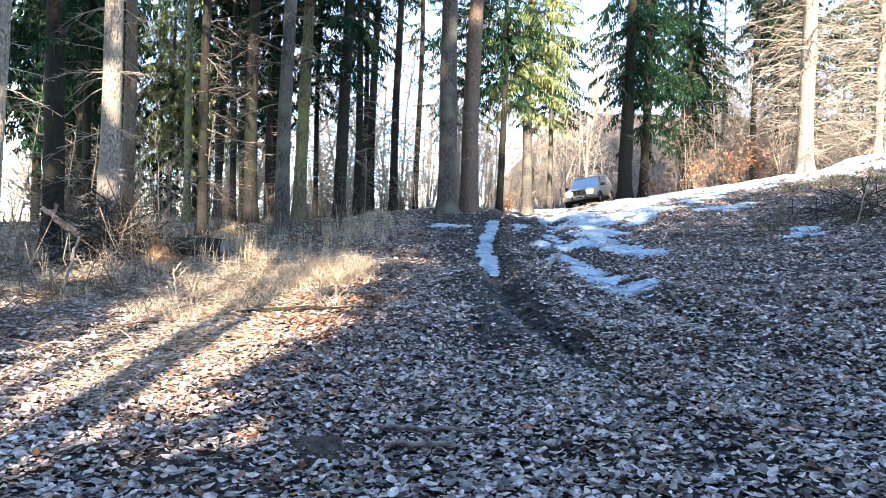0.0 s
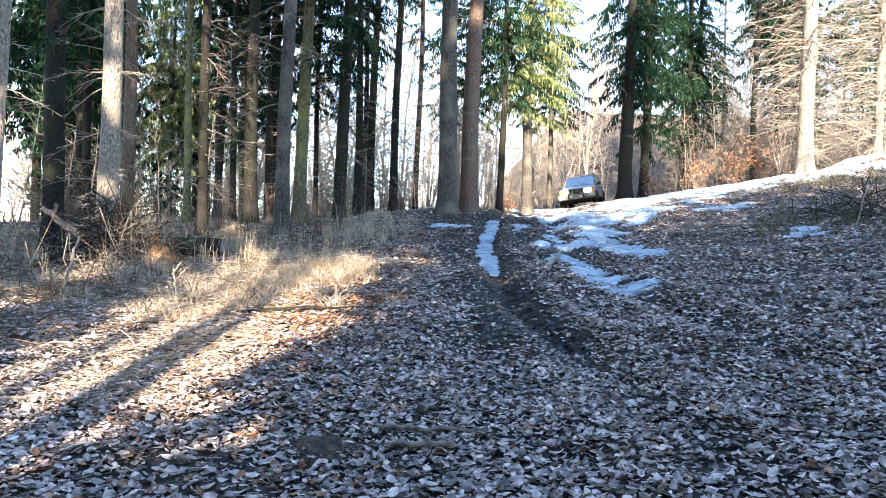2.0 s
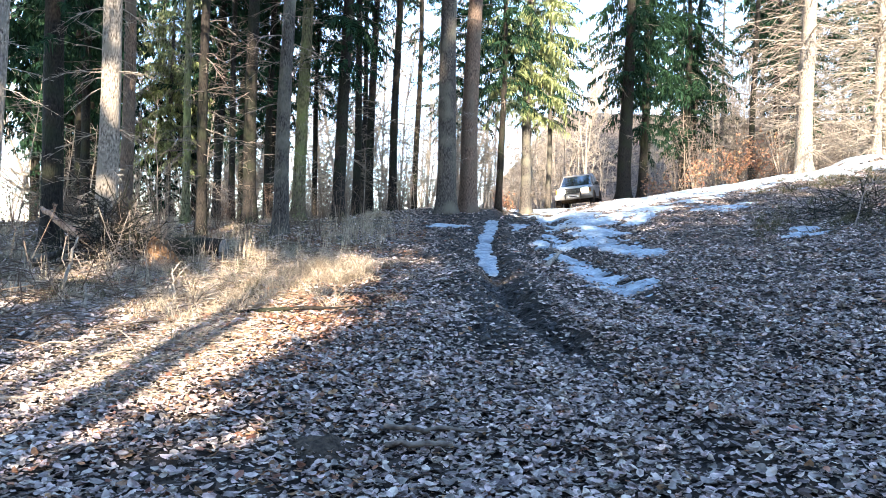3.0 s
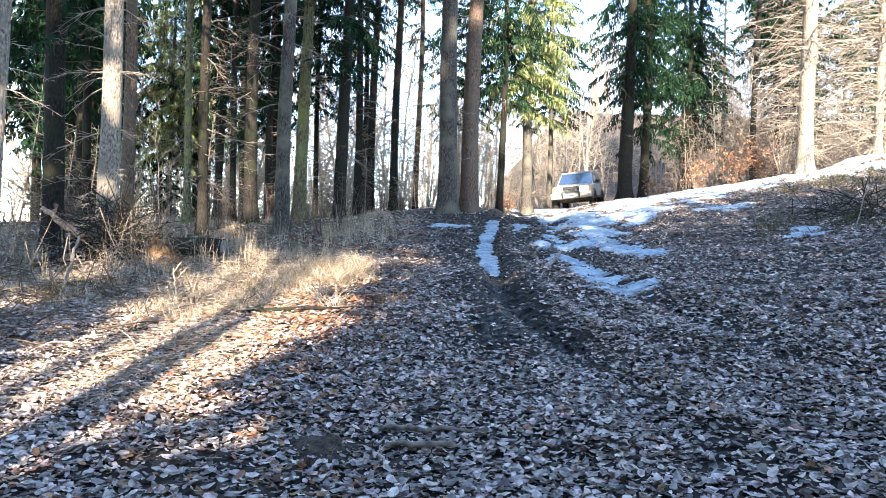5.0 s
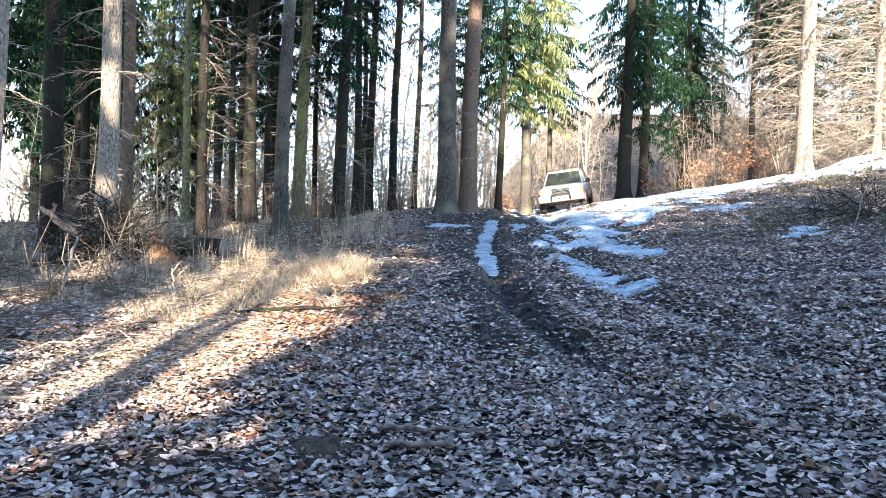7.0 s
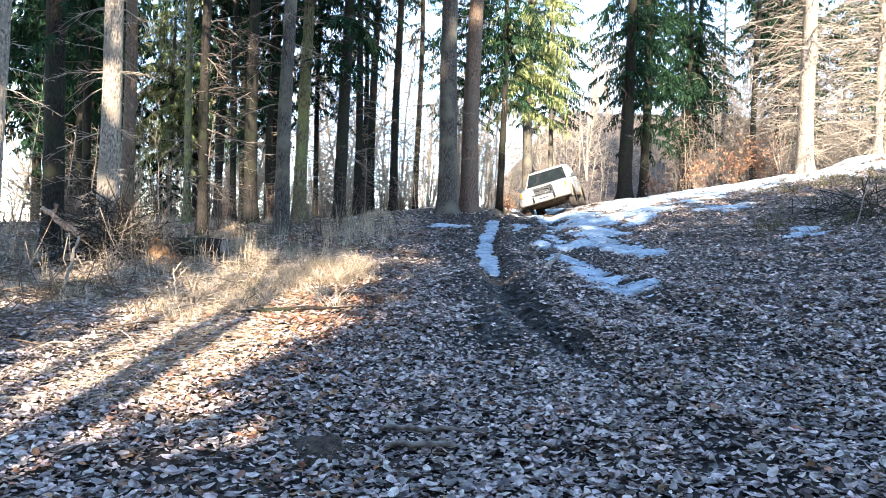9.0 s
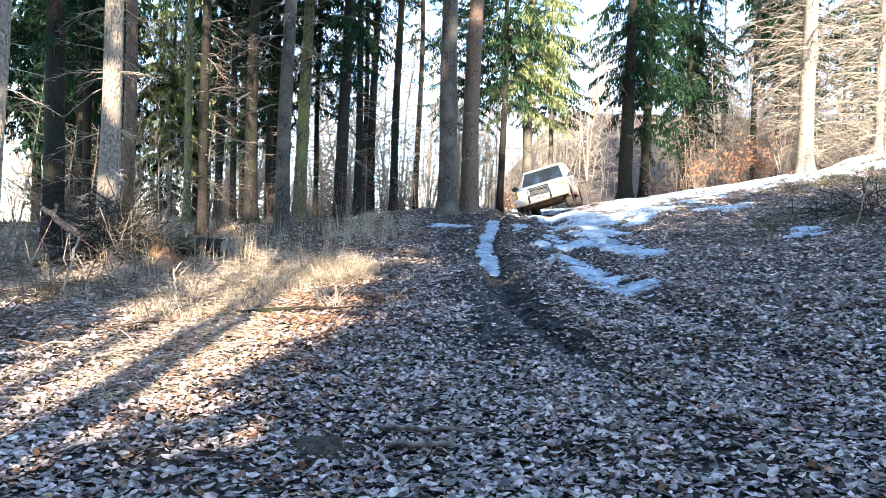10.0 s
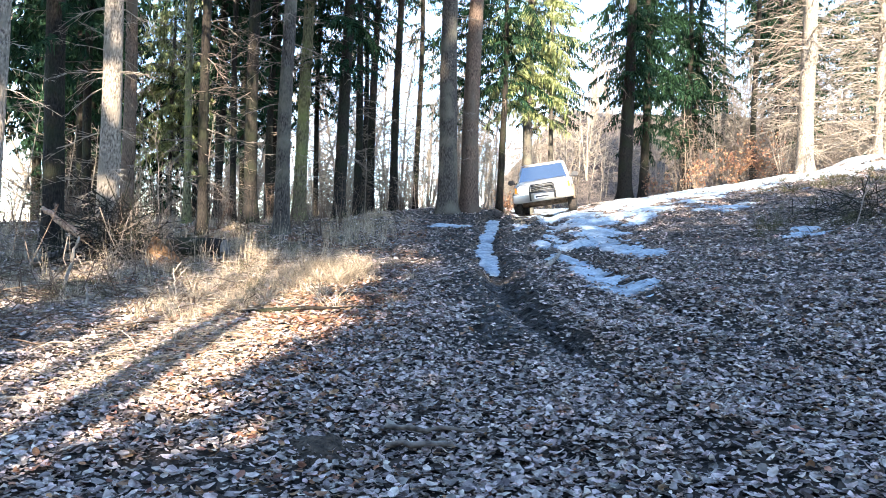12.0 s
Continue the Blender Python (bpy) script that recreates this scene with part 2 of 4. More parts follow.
def lit_noise(x, y, k, seed):
    return np.array([noise.noise(Vector((a * k, b * k, seed))) for a, b in zip(x.ravel(), y.ravel())]).reshape(x.shape)


def zones(x, y):
    """Bare mud, verge grass and leaf cover, each 0 to 1."""
    r = x - rut_line(y)
    wob = 0.5 * lit_noise(x, y, 1.1, 5.0)
    along = (0.15 + 0.85 * smooth(5.2, 7.5, y)) * (1 - smooth(28, 34, y))
    mud = np.clip(np.exp(-((r + 0.1 * wob) / (0.24 + 0.25 * smooth(7, 11, y) * (1 - smooth(14, 18, y)))) ** 2) * 1.25 + 0.55 * np.exp(-((r - 1.55 + 0.2 * wob) / 0.25) ** 2), 0, 1) * along
    mud = np.maximum(mud, 0.8 * smooth(12, 15, y) * (1 - smooth(24, 28, y)) * smooth(-0.6, 0.2, x + wob) * (1 - smooth(3.0, 4.0, x)))
    mud = np.maximum(mud, 0.95 * np.exp(-((x - 0.75 + 0.35 * wob) / 0.62) ** 4) * smooth(6.0, 7.6, y + wob) * (1 - smooth(12, 13.5, y)))
    edge = -1.5 - 0.55 * (1 - smooth(5, 12, y))
    grass = smooth(0.3, -0.5, x - edge + wob) * (0.12 * smooth(3.2, 5.5, y + wob) + 0.88 * smooth(6.8, 9.2, y + 1.5 * wob))
    grass = np.maximum(grass, 0.7 * smooth(24, 27, y) * (1 - smooth(3.5, 5, x)))
    return mud, grass, np.clip(1 - 0.3 * mud - grass, 0, 1) * (0.3 + 0.7 * smooth(10, 18, y))


def build_ground():
    xs = spaced([(-600, 60), (-120, 12), (-40, 2.5), (-16, 0.4), (-7, 0.09), (7, 0.12), (13, 0.3), (22, 2.0), (50, 12), (120, 60), (600, 1)])
    ys = spaced([(-300, 40), (-60, 6), (-18, 1.0), (2, 0.09), (14, 0.13), (26, 0.22), (46, 2.0), (80, 12), (150, 50), (900, 1)])
    X, Y = np.meshgrid(xs, ys)
    Z = ground_z(X, Y)
    near = (np.abs(X) < 16) & (Y > 1) & (Y < 46)
    rough = np.zeros(X.shape)
    rough[near] = [0.03 * noise.fractal(Vector((a * 1.6, b * 1.6, 0)), 0.9, 2.1, 4) for a, b in zip(X[near], Y[near])]
    mud, grass, leaf = zones(X, Y)
    churn = np.zeros(X.shape)
    k = near & (mud > 0.1)
    churn[k] = [0.06 * noise.noise(Vector((a * 7, b * 7, 2))) for a, b in zip(X[k], Y[k])]
    Z = Z + rough + churn * mud
    nx, ny = len(xs), len(ys)
    v = np.stack([X, Y, Z], -1).reshape(-1, 3)
    idx = np.arange(nx * ny).reshape(ny, nx)
    f = np.stack([idx[:-1, :-1], idx[:-1, 1:], idx[1:, 1:], idx[1:, :-1]], -1).reshape(-1, 4)
    me = bpy.data.meshes.new("ground")
    me.from_pydata(v.tolist(), [], f.tolist())
    at = me.color_attributes.new("zone", "FLOAT_COLOR", "POINT")
    at.data.foreach_set("color", np.stack([mud, grass, leaf, np.ones(X.shape)], -1).reshape(-1).astype(np.float32))
    me.materials.append(SOIL)
    me.polygons.foreach_set("use_smooth", [True] * len(me.polygons))
    return tagged(new("ground", me), "sloping forest track of dark soil, mud ruts and dead leaves", "ground", kind="structure")


def build_snow():
    xs, ys = np.arange(-0.5, 20, 0.07), np.arange(9, 36, 0.09)
    X, Y = np.meshgrid(xs, ys)
    m = snow_depth(X, Y)
    fine = 0.5 * lit_noise(X, Y, 4.0, 9.0) + 0.6 * lit_noise(X + 0.4 * Y, Y * 1.3, 9.0, 4.0)
    rut = rut_line(Y)
    flat = 1 - smooth(0.2, 0.5, np.abs(X - rut))
    level = ground_z(X, Y) * (1 - flat) + (ground_z(rut, Y) + 0.07) * flat
    thick = np.clip(m + fine, -1.0, 0.9)
    H = level + np.where(thick < 0, 0.2, 0.05) * thick + 0.012
    keep = m > -0.6
    idx = np.full(X.shape, -1)
    idx[keep] = np.arange(keep.sum())
    v = np.stack([X[keep], Y[keep], H[keep]], -1)
    q = np.stack([idx[:-1, :-1], idx[:-1, 1:], idx[1:, 1:], idx[1:, :-1]], -1).reshape(-1, 4)
    q = q[(q >= 0).all(1)]
    me = bpy.data.meshes.new("snow")
    me.from_pydata(v.tolist(), [], q.tolist())
    me.materials.append(SNOW)
    me.polygons.foreach_set("use_smooth", [True] * len(me.polygons))
    tagged(new("snow", me), "patchy old snow melting on the track and bank", "snow", kind="stuff")


LEAF_SHAPES = []


def leaf_shapes():
    """Curled leaves with uneven outlines, as (vertices, faces) 1 m long."""
    rng = np.random.default_rng(5)
    for k in range(8):
        n = 8
        a = np.linspace(0, 2 * math.pi, n, endpoint=False)
        r = np.array([0.54, 0.44, 0.38, 0.42, 0.46, 0.42, 0.38, 0.44]) * rng.uniform(0.8, 1.15, n)
        x, y = r * np.cos(a), r * np.sin(a) * rng.uniform(0.6, 0.9)
        curl, fold = rng.uniform(0.0, 0.8), rng.uniform(-0.3, 0.5)
        z = curl * (x - 0.1) ** 2 + fold * np.abs(y) + rng.uniform(-0.06, 0.06, n)
        v = np.vstack([[0, 0, 0], np.stack([x, y, z], 1)])
        LEAF_SHAPES.append((v, [(0, 1 + i, 1 + (i + 1) % n) for i in range(n)]))
    for k in range(4):
        w, b, c = rng.uniform(0.22, 0.36), rng.uniform(-0.1, 0.15), rng.uniform(-0.05, 0.2)
        v = np.array([(-0.5, 0, c), (0.05, -w, b), (0.5, 0, c), (-0.05, w, b), (0, 0, 0)])
        FAR_LEAVES.append((v, [(4, 0, 1), (4, 1, 2), (4, 2, 3), (4, 3, 0)]))


FAR_LEAVES = []


def turns(yaw, tilt, roll):
    cy, sy, ct, st, cr, sr = np.cos(yaw), np.sin(yaw), np.cos(tilt), np.sin(tilt), np.cos(roll), np.sin(roll)
    one, nil = np.ones_like(yaw), np.zeros_like(yaw)
    rz = np.stack([cy, -sy, nil, sy, cy, nil, nil, nil, one], -1).reshape(-1, 3, 3)
    ry = np.stack([ct, nil, st, nil, one, nil, -st, nil, ct], -1).reshape(-1, 3, 3)
    rx = np.stack([one, nil, nil, nil, cr, -sr, nil, sr, cr], -1).reshape(-1, 3, 3)
    return rz @ ry @ rx


def scatter_mesh(name, shapes, place, size, yaw, tilt, roll, mat, kind=None):
    """One mesh of many copies of small shapes."""
    V, Fc, off = [], [], 0
    kind = np.arange(len(place)) % len(shapes) if kind is None else kind
    R = turns(yaw, tilt, roll)
    for k, (v, f) in enumerate(shapes):
        i = np.nonzero(kind == k)[0]
        if len(i) == 0:
            continue
        w = np.einsum("nij,vj->nvi", R[i], v) * size[i][:, None, None] + place[i][:, None]
        V.append(w.reshape(-1, 3))
        fa = np.asarray(f)
        Fc.append((fa[None] + (np.arange(len(i)) * len(v))[:, None, None] + off).reshape(-1, fa.shape[1]))
        off += len(i) * len(v)
    me = bpy.data.meshes.new(name)
    me.from_pydata(np.concatenate(V).tolist(), [], np.concatenate(Fc).tolist())
    me.materials.append(mat)
    return me


def build_leaves(ground):
    leaf_shapes()
    rng = np.random.default_rng(11)
    bands = ((-5.0, 3.2, 120), (3.2, 6, 1350), (6, 9, 1000), (9, 13, 500), (13, 19, 300), (19, 27, 130))
    P = []
    for a, b, dens in bands:
        lo, hi = -0.62 * max(b, 6) - 0.5, 0.64 * max(b, 6) + 0.5
        n = int((hi - lo) * (b - a) * dens)
        P.append(np.stack([rng.uniform(lo, hi, n), rng.uniform(a, b, n)], 1))
    P = np.concatenate(P)
    mud, grass, _ = zones(P[:, 0], P[:, 1])
    clump = lit_noise(P[:, 0], P[:, 1], 0.9, 21.0)
    snow = snow_depth(P[:, 0], P[:, 1])
    chance = np.clip(0.95 + 0.5 * clump, 0.25, 1) * (1 - (0.6 + 0.33 * smooth(6, 7.2, P[:, 1]) * (1 - smooth(13, 15, P[:, 1]))) * mud) * (1 - 0.5 * grass) * np.where(snow > 0.0, 0.26, 1)
    P = P[rng.uniform(0, 1, len(P)) < chance]
    n = len(P)
    lift = rng.uniform(0.006, 0.045, n)
    rough = np.array([0.03 * noise.fractal(Vector((a * 1.6, b * 1.6, 0)), 0.9, 2.1, 4) for a, b in P])
    place = np.column_stack([P, ground_z(P[:, 0], P[:, 1]) + rough + lift])
    size = (0.028 + 0.066 * rng.uniform(0, 1, n) ** 1.5) * np.where(P[:, 1] > 7.5, 1.3, 0.92)
    yaw, tilt, roll = rng.uniform(0, 6.28, n), rng.normal(0, 0.24, n), rng.normal(0, 0.24, n)
    rust = rng.uniform(0, 1, n) < 0.03 + 0.5 * np.exp(-(((P[:, 0] + 1.5) / 0.8) ** 2 + ((P[:, 1] - 8.0) / 3.0) ** 2)) + 0.5 * smooth(0.15, 0.4, lit_noise(P[:, 0], P[:, 1], 0.8, 61.0)) * (P[:, 0] < -0.4)
    near = (P[:, 1] > 3.3) & (P[:, 1] < 4.7) & (np.abs(P[:, 0]) < 2.6)
    near = np.nonzero(near)[0]
    rng.shuffle(near)
    near = near[:300]
    rest = np.ones(n, bool)
    rest[near] = False
    for mask, mat, label in ((rest & ~rust, LEAF, "tan and grey-brown dead leaves"), (rest & rust, LEAF_RUST, "rust-orange dead leaves")):
        for shapes, pick in ((LEAF_SHAPES, mask & (P[:, 1] < 7.5) & (P[:, 1] > 3)), (FAR_LEAVES, mask & ((P[:, 1] >= 7.5) | (P[:, 1] <= 3)))):
            me = scatter_mesh("leaf_litter", shapes, place[pick], size[pick], yaw[pick], tilt[pick], roll[pick], mat)
            ob = part("leaf_litter", me, ground, label)
            ob["kind"] = "stuff"
    kinds = []
    for mat in (LEAF, LEAF_RUST):
        for v, f in LEAF_SHAPES:
            s = Soup()
            s.add(v, f)
            kinds.append(s.mesh("leaf", mat))
    for c, i in enumerate(near):
        m = Matrix.LocRotScale(place[i], Euler((roll[i], tilt[i], yaw[i])), Vector((size[i],) * 3))
        part("leaf", kinds[c % 8 + (8 if rust[i] else 0)], ground, m=m)


def build_clods(ground):
    """Lumps of churned soil on the bare ground of the track."""
    rng = np.random.default_rng(17)
    shapes = []
    for _ in range(5):
        a = np.arange(6) * math.pi / 3
        r = rng.uniform(0.35, 0.6, 6)
        v = np.vstack([[0, 0, rng.uniform(0.25, 0.5)], np.stack([r * np.cos(a), r * np.sin(a), rng.uniform(-0.1, 0.15, 6)], 1), np.stack([r * 0.9 * np.cos(a), r * 0.9 * np.sin(a), np.full(6, -0.35)], 1)])
        f = [(0, 1 + k, 1 + (k + 1) % 6) for k in range(6)]
        for k in range(6):
            f += [(1 + k, 7 + k, 7 + (k + 1) % 6), (1 + k, 7 + (k + 1) % 6, 1 + (k + 1) % 6)]
        shapes.append((v, f))
    n = 26000
    P = np.stack([rng.uniform(-4.5, 4.5, n), 6 + 17 * rng.uniform(0, 1, n) ** 1.2], 1)
    mud, grass, _ = zones(P[:, 0], P[:, 1])
    P = P[rng.uniform(0, 1, n) < np.maximum(0.7 * mud, 0.12 * smooth(13, 17, P[:, 1]))]
    n = len(P)
    place = np.column_stack([P, ground_z(P[:, 0], P[:, 1]) + np.array([0.03 * noise.fractal(Vector((a * 1.6, b * 1.6, 0)), 0.9, 2.1, 4) for a, b in P])])
    me = scatter_mesh("soil_clods", shapes, place, 0.025 + 0.1 * rng.uniform(0, 1, n) ** 2.2, rng.uniform(0, 6.28, n), rng.normal(0, 0.2, n), rng.normal(0, 0.2, n), CLOD)
    part("soil_clods", me, ground, "dark clods of churned mud")["kind"] = "stuff"


# ---- trees ----
def trunk_mesh(seed, h, r, lean, mat):
    """A tapering trunk with a flared foot, slight sweep and knobbly girth."""
    rng = np.random.default_rng(seed)
    s, sides, rings = Soup(), 14, 40
    zs = np.concatenate([np.linspace(-0.35, 1.2, 10), np.linspace(1.6, h, rings - 10)])
    v = []
    for z in zs:
        q = max(z, 0)
        rad = r * (1 - 0.85 * (q / h)) + 0.45 * r * math.exp(-q / 0.28)
        cx, cy = lean[0] * q + 0.05 * math.sin(q * 0.5 + seed), lean[1] * q + 0.04 * math.cos(q * 0.43 + seed * 2)
        for j in range(sides):
            a = 2 * math.pi * j / sides
            k = 1 + 0.09 * noise.noise(Vector((math.cos(a) * 1.6, math.sin(a) * 1.6, q * 1.1 + seed * 7))) + 0.16 * math.exp(-q / 0.3) * math.sin(a * 5 + seed)
            v.append((cx + rad * k * math.cos(a), cy + rad * k * math.sin(a), z))
    f = [(i * sides + j, i * sides + (j + 1) % sides, (i + 1) * sides + (j + 1) % sides, (i + 1) * sides + j) for i in range(len(zs) - 1) for j in range(sides)]
    f.append(tuple((len(zs) - 1) * sides + j for j in range(sides)))
    s.add(v, f)
    return s.mesh("trunk", mat, True)


DEAD = []


def dead_branches(base, seed, z0, z1, count, reach, mat, lean=(0, 0)):
    """Bare drooping lower branches with side twigs, each a part on a shared shape 1 m long."""
    if not DEAD:
        for k in range(10):
            rng = np.random.default_rng(900 + k)
            s = Soup()
            droop, up, bend = rng.uniform(0.05, 0.5), rng.uniform(-0.1, 0.35), rng.uniform(-0.35, 0.35)
            t = np.linspace(0, 1, 7)
            line = np.stack([np.cos(bend * t) * t, np.sin(bend * t) * t, up * t - droop * t * t + rng.normal(0, 0.012, 7)], 1)
            tube(s, line, 0.0085 * (1.15 - t), 4, False)
            for _ in range(11):
                q = rng.uniform(0.2, 0.97)
                p = np.array([np.interp(q, t, line[:, i]) for i in range(3)])
                b, l2 = rng.choice([-1, 1]) * rng.uniform(0.4, 1.2), rng.uniform(0.12, 0.42) * (1.25 - q)
                e = p + l2 * np.array([math.cos(b), math.sin(b), rng.uniform(-0.55, 0.25)])
                tube(s, [p, (p + e) / 2 + rng.normal(0, 0.015, 3), e], [0.0045, 0.0036, 0.0018], 3, False)
            DEAD.append((s.mesh("dead_branch", TWIG), s.mesh("dead_branch", TWIG_PALE)))
    rng = random.Random(seed + 900)
    for _ in range(int(count * 1.5)):
        z, L = rng.uniform(z0, z1), reach * rng.uniform(0.4, 1.1)
        m = Matrix.LocRotScale((lean[0] * z, lean[1] * z, z), Euler((rng.gauss(0, 0.3), rng.gauss(0.05, 0.2), rng.uniform(0, 6.28))), Vector((L, L, L)))
        part("dead_branch", rng.choice(DEAD)[1 if mat is TWIG_PALE else 0], base, m=m)


def bough(rng, steps, wide, full=1.45):
    """One spruce bough 1 m long along +x: hanging side sprays of needles on a drooping stem; full lengthens the sprays."""
    v, f = [], []

    def spray(p, d, L, w):
        d = d / (np.linalg.norm(d) + 1e-9)
        side = np.cross(d, [rng.normal(0, 0.5), rng.normal(0, 0.5), 1])
        side = side / (np.linalg.norm(side) + 1e-9) * w
        i = len(v)
        v.extend([p - side * 0.3, p + d * L * 0.45 - side - [0, 0, L * 0.05], p + d * L - [0, 0, L * 0.22], p + d * L * 0.5 + side - [0, 0, L * 0.05]])
        f.append((i, i + 1, i + 2))
        f.append((i, i + 2, i + 3))
    for k in range(steps):
        s = (k + rng.uniform(0, 0.8)) / steps
        p = np.array([s, 0.05 * math.sin(s * 5), 0.12 * s - 0.42 * s * s])
        for sgn in (-1, 1):
            if rng.uniform() < 0.12:
                continue
            L = full * (0.065 + 0.15 * s * (1.15 - s) * 2) * rng.uniform(0.5, 1.4)
            d = np.array([rng.uniform(0.3, 1.0), sgn * rng.uniform(0.4, 1.0), rng.uniform(-0.8, 0.1)])
            spray(p, d, L, wide * rng.uniform(0.7, 1.5))
            if rng.uniform() < 0.95:
                q = p + d / np.linalg.norm(d) * L * rng.uniform(0.25, 0.6)
                spray(q, np.array([rng.uniform(-0.2, 0.5), sgn * rng.uniform(-0.2, 0.6), -0.9]), L * rng.uniform(0.6, 1.4), wide * rng.uniform(0.6, 1.2))
    return np.array(v), np.array(f)


BOUGHS = [bough(np.random.default_rng(70 + i), 36, 0.014, 0.82) for i in range(6)]
LOOSE = [bough(np.random.default_rng(110 + i), 7, 0.08) for i in range(4)]
COARSE = [bough(np.random.default_rng(90 + i), 13, 0.04) for i in range(4)]


def crown_mesh(seed, z0, h, reach, mat, step=0.5, per=5, bare=0.12, shapes=None):
    """A crown of boughs in whorls from z0 up to the tip."""
    rng = np.random.default_rng(seed + 300)
    place, size, yaw, tilt, roll = [], [], [], [], []
    z = z0
    while z < h:
        u = (z - z0) / (h - z0)
        L = reach * (1 - u) ** (0.45 if shapes else 0.75) * min(1, 0.55 + 2.5 * u)
        a0 = rng.uniform(0, 6.28)
        for k in range(per):
            if rng.uniform() < bare:
                continue
            place.append((0, 0, z + rng.uniform(-0.2, 0.2)))
            size.append(max(0.35, L * rng.uniform(0.6, 1.2)))
            yaw.append(a0 + 6.28 * k / per + rng.normal(0, 0.25))
            tilt.append(rng.normal(0.12, 0.16))
            roll.append(rng.normal(0, 0.2))
        z += step * (1 + 0.6 * u)
    place = np.array(place)
    if shapes:
        kind = np.arange(len(place)) % len(shapes)
    else:  # light boughs high up
        shapes = BOUGHS + COARSE
        kind = np.where(place[:, 2] < 14.5, np.arange(len(place)) % len(BOUGHS), len(BOUGHS) + np.arange(len(place)) % len(COARSE))
    return scatter_mesh("crown", shapes, place, np.array(size), np.array(yaw), np.array(tilt), np.array(roll), mat, kind)


CROWNS = {}


def crown(kind):
    if kind not in CROWNS:
        z0, h, reach, mat, per, step, bare = {
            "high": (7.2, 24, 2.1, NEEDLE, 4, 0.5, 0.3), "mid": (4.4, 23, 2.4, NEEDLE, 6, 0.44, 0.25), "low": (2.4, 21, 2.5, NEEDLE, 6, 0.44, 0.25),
            "low_b": (1.6, 18, 2.0, NEEDLE, 5, 0.45, 0.15), "bright": (4.2, 17, 2.9, NEEDLE_SUNLIT, 7, 0.36, 0.05), "top": (11.5, 25, 2.4, NEEDLE, 5, 0.55, 0.1),
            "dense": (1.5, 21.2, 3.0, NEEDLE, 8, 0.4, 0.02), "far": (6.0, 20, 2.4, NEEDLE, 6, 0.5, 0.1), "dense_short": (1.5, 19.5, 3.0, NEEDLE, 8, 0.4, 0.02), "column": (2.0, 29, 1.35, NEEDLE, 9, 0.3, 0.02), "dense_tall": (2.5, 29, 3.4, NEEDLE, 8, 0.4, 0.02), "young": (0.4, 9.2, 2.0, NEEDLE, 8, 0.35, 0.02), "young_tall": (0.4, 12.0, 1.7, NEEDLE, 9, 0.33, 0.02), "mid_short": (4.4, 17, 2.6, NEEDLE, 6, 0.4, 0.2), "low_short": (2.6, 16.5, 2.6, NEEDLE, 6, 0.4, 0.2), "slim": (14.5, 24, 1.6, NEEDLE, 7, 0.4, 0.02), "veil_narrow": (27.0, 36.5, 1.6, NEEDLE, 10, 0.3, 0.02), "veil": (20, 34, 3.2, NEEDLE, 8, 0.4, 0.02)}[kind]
        CROWNS[kind] = crown_mesh(len(CROWNS) * 13, z0, h, reach, mat, step, per, bare, COARSE if kind == "far" else LOOSE if kind in ("dense", "dense_short", "dense_tall", "column", "young", "young_tall", "slim", "veil", "veil_narrow", "far") else None)
    return CROWNS[kind]


def spruce(x, y, dia, bark, kind, label, dead=(1.0, 9.0, 26, 1.2), lean=(0.0, 0.0), dead_mat=None, crown_turn=None):
    seed = int(abs(x * 37 + y * 101)) % 997
    rng = random.Random(seed)
    base = new("spruce_tree")
    base.location = (x, y, gz(x, y) - 0.03)
    tagged(base, label, "tree", group="spruces")
    h = {"high": 23, "mid": 22, "low": 20, "low_b": 17, "bright": 16.5, "top": 24, "dense": 20.7, "dense_short": 19, "column": 28, "dense_tall": 28, "young": 8.8, "young_tall": 11.6, "mid_short": 16.5, "low_short": 16, "slim": 23, "veil": 33, "veil_narrow": 36}[kind]
    part("trunk", trunk_mesh(seed, h, dia / 2, lean, bark), base)
    c = part("crown", crown(kind), base)
    c.rotation_euler = (-lean[1], lean[0], rng.uniform(0, 6.28) if crown_turn is None else crown_turn)
    if dead:
        dead_branches(base, seed, *dead, TWIG_PALE if bark is BARK_PALE else TWIG, lean)
    return base


ground = build_ground()
build_snow()
build_leaves(ground)
build_clods(ground)

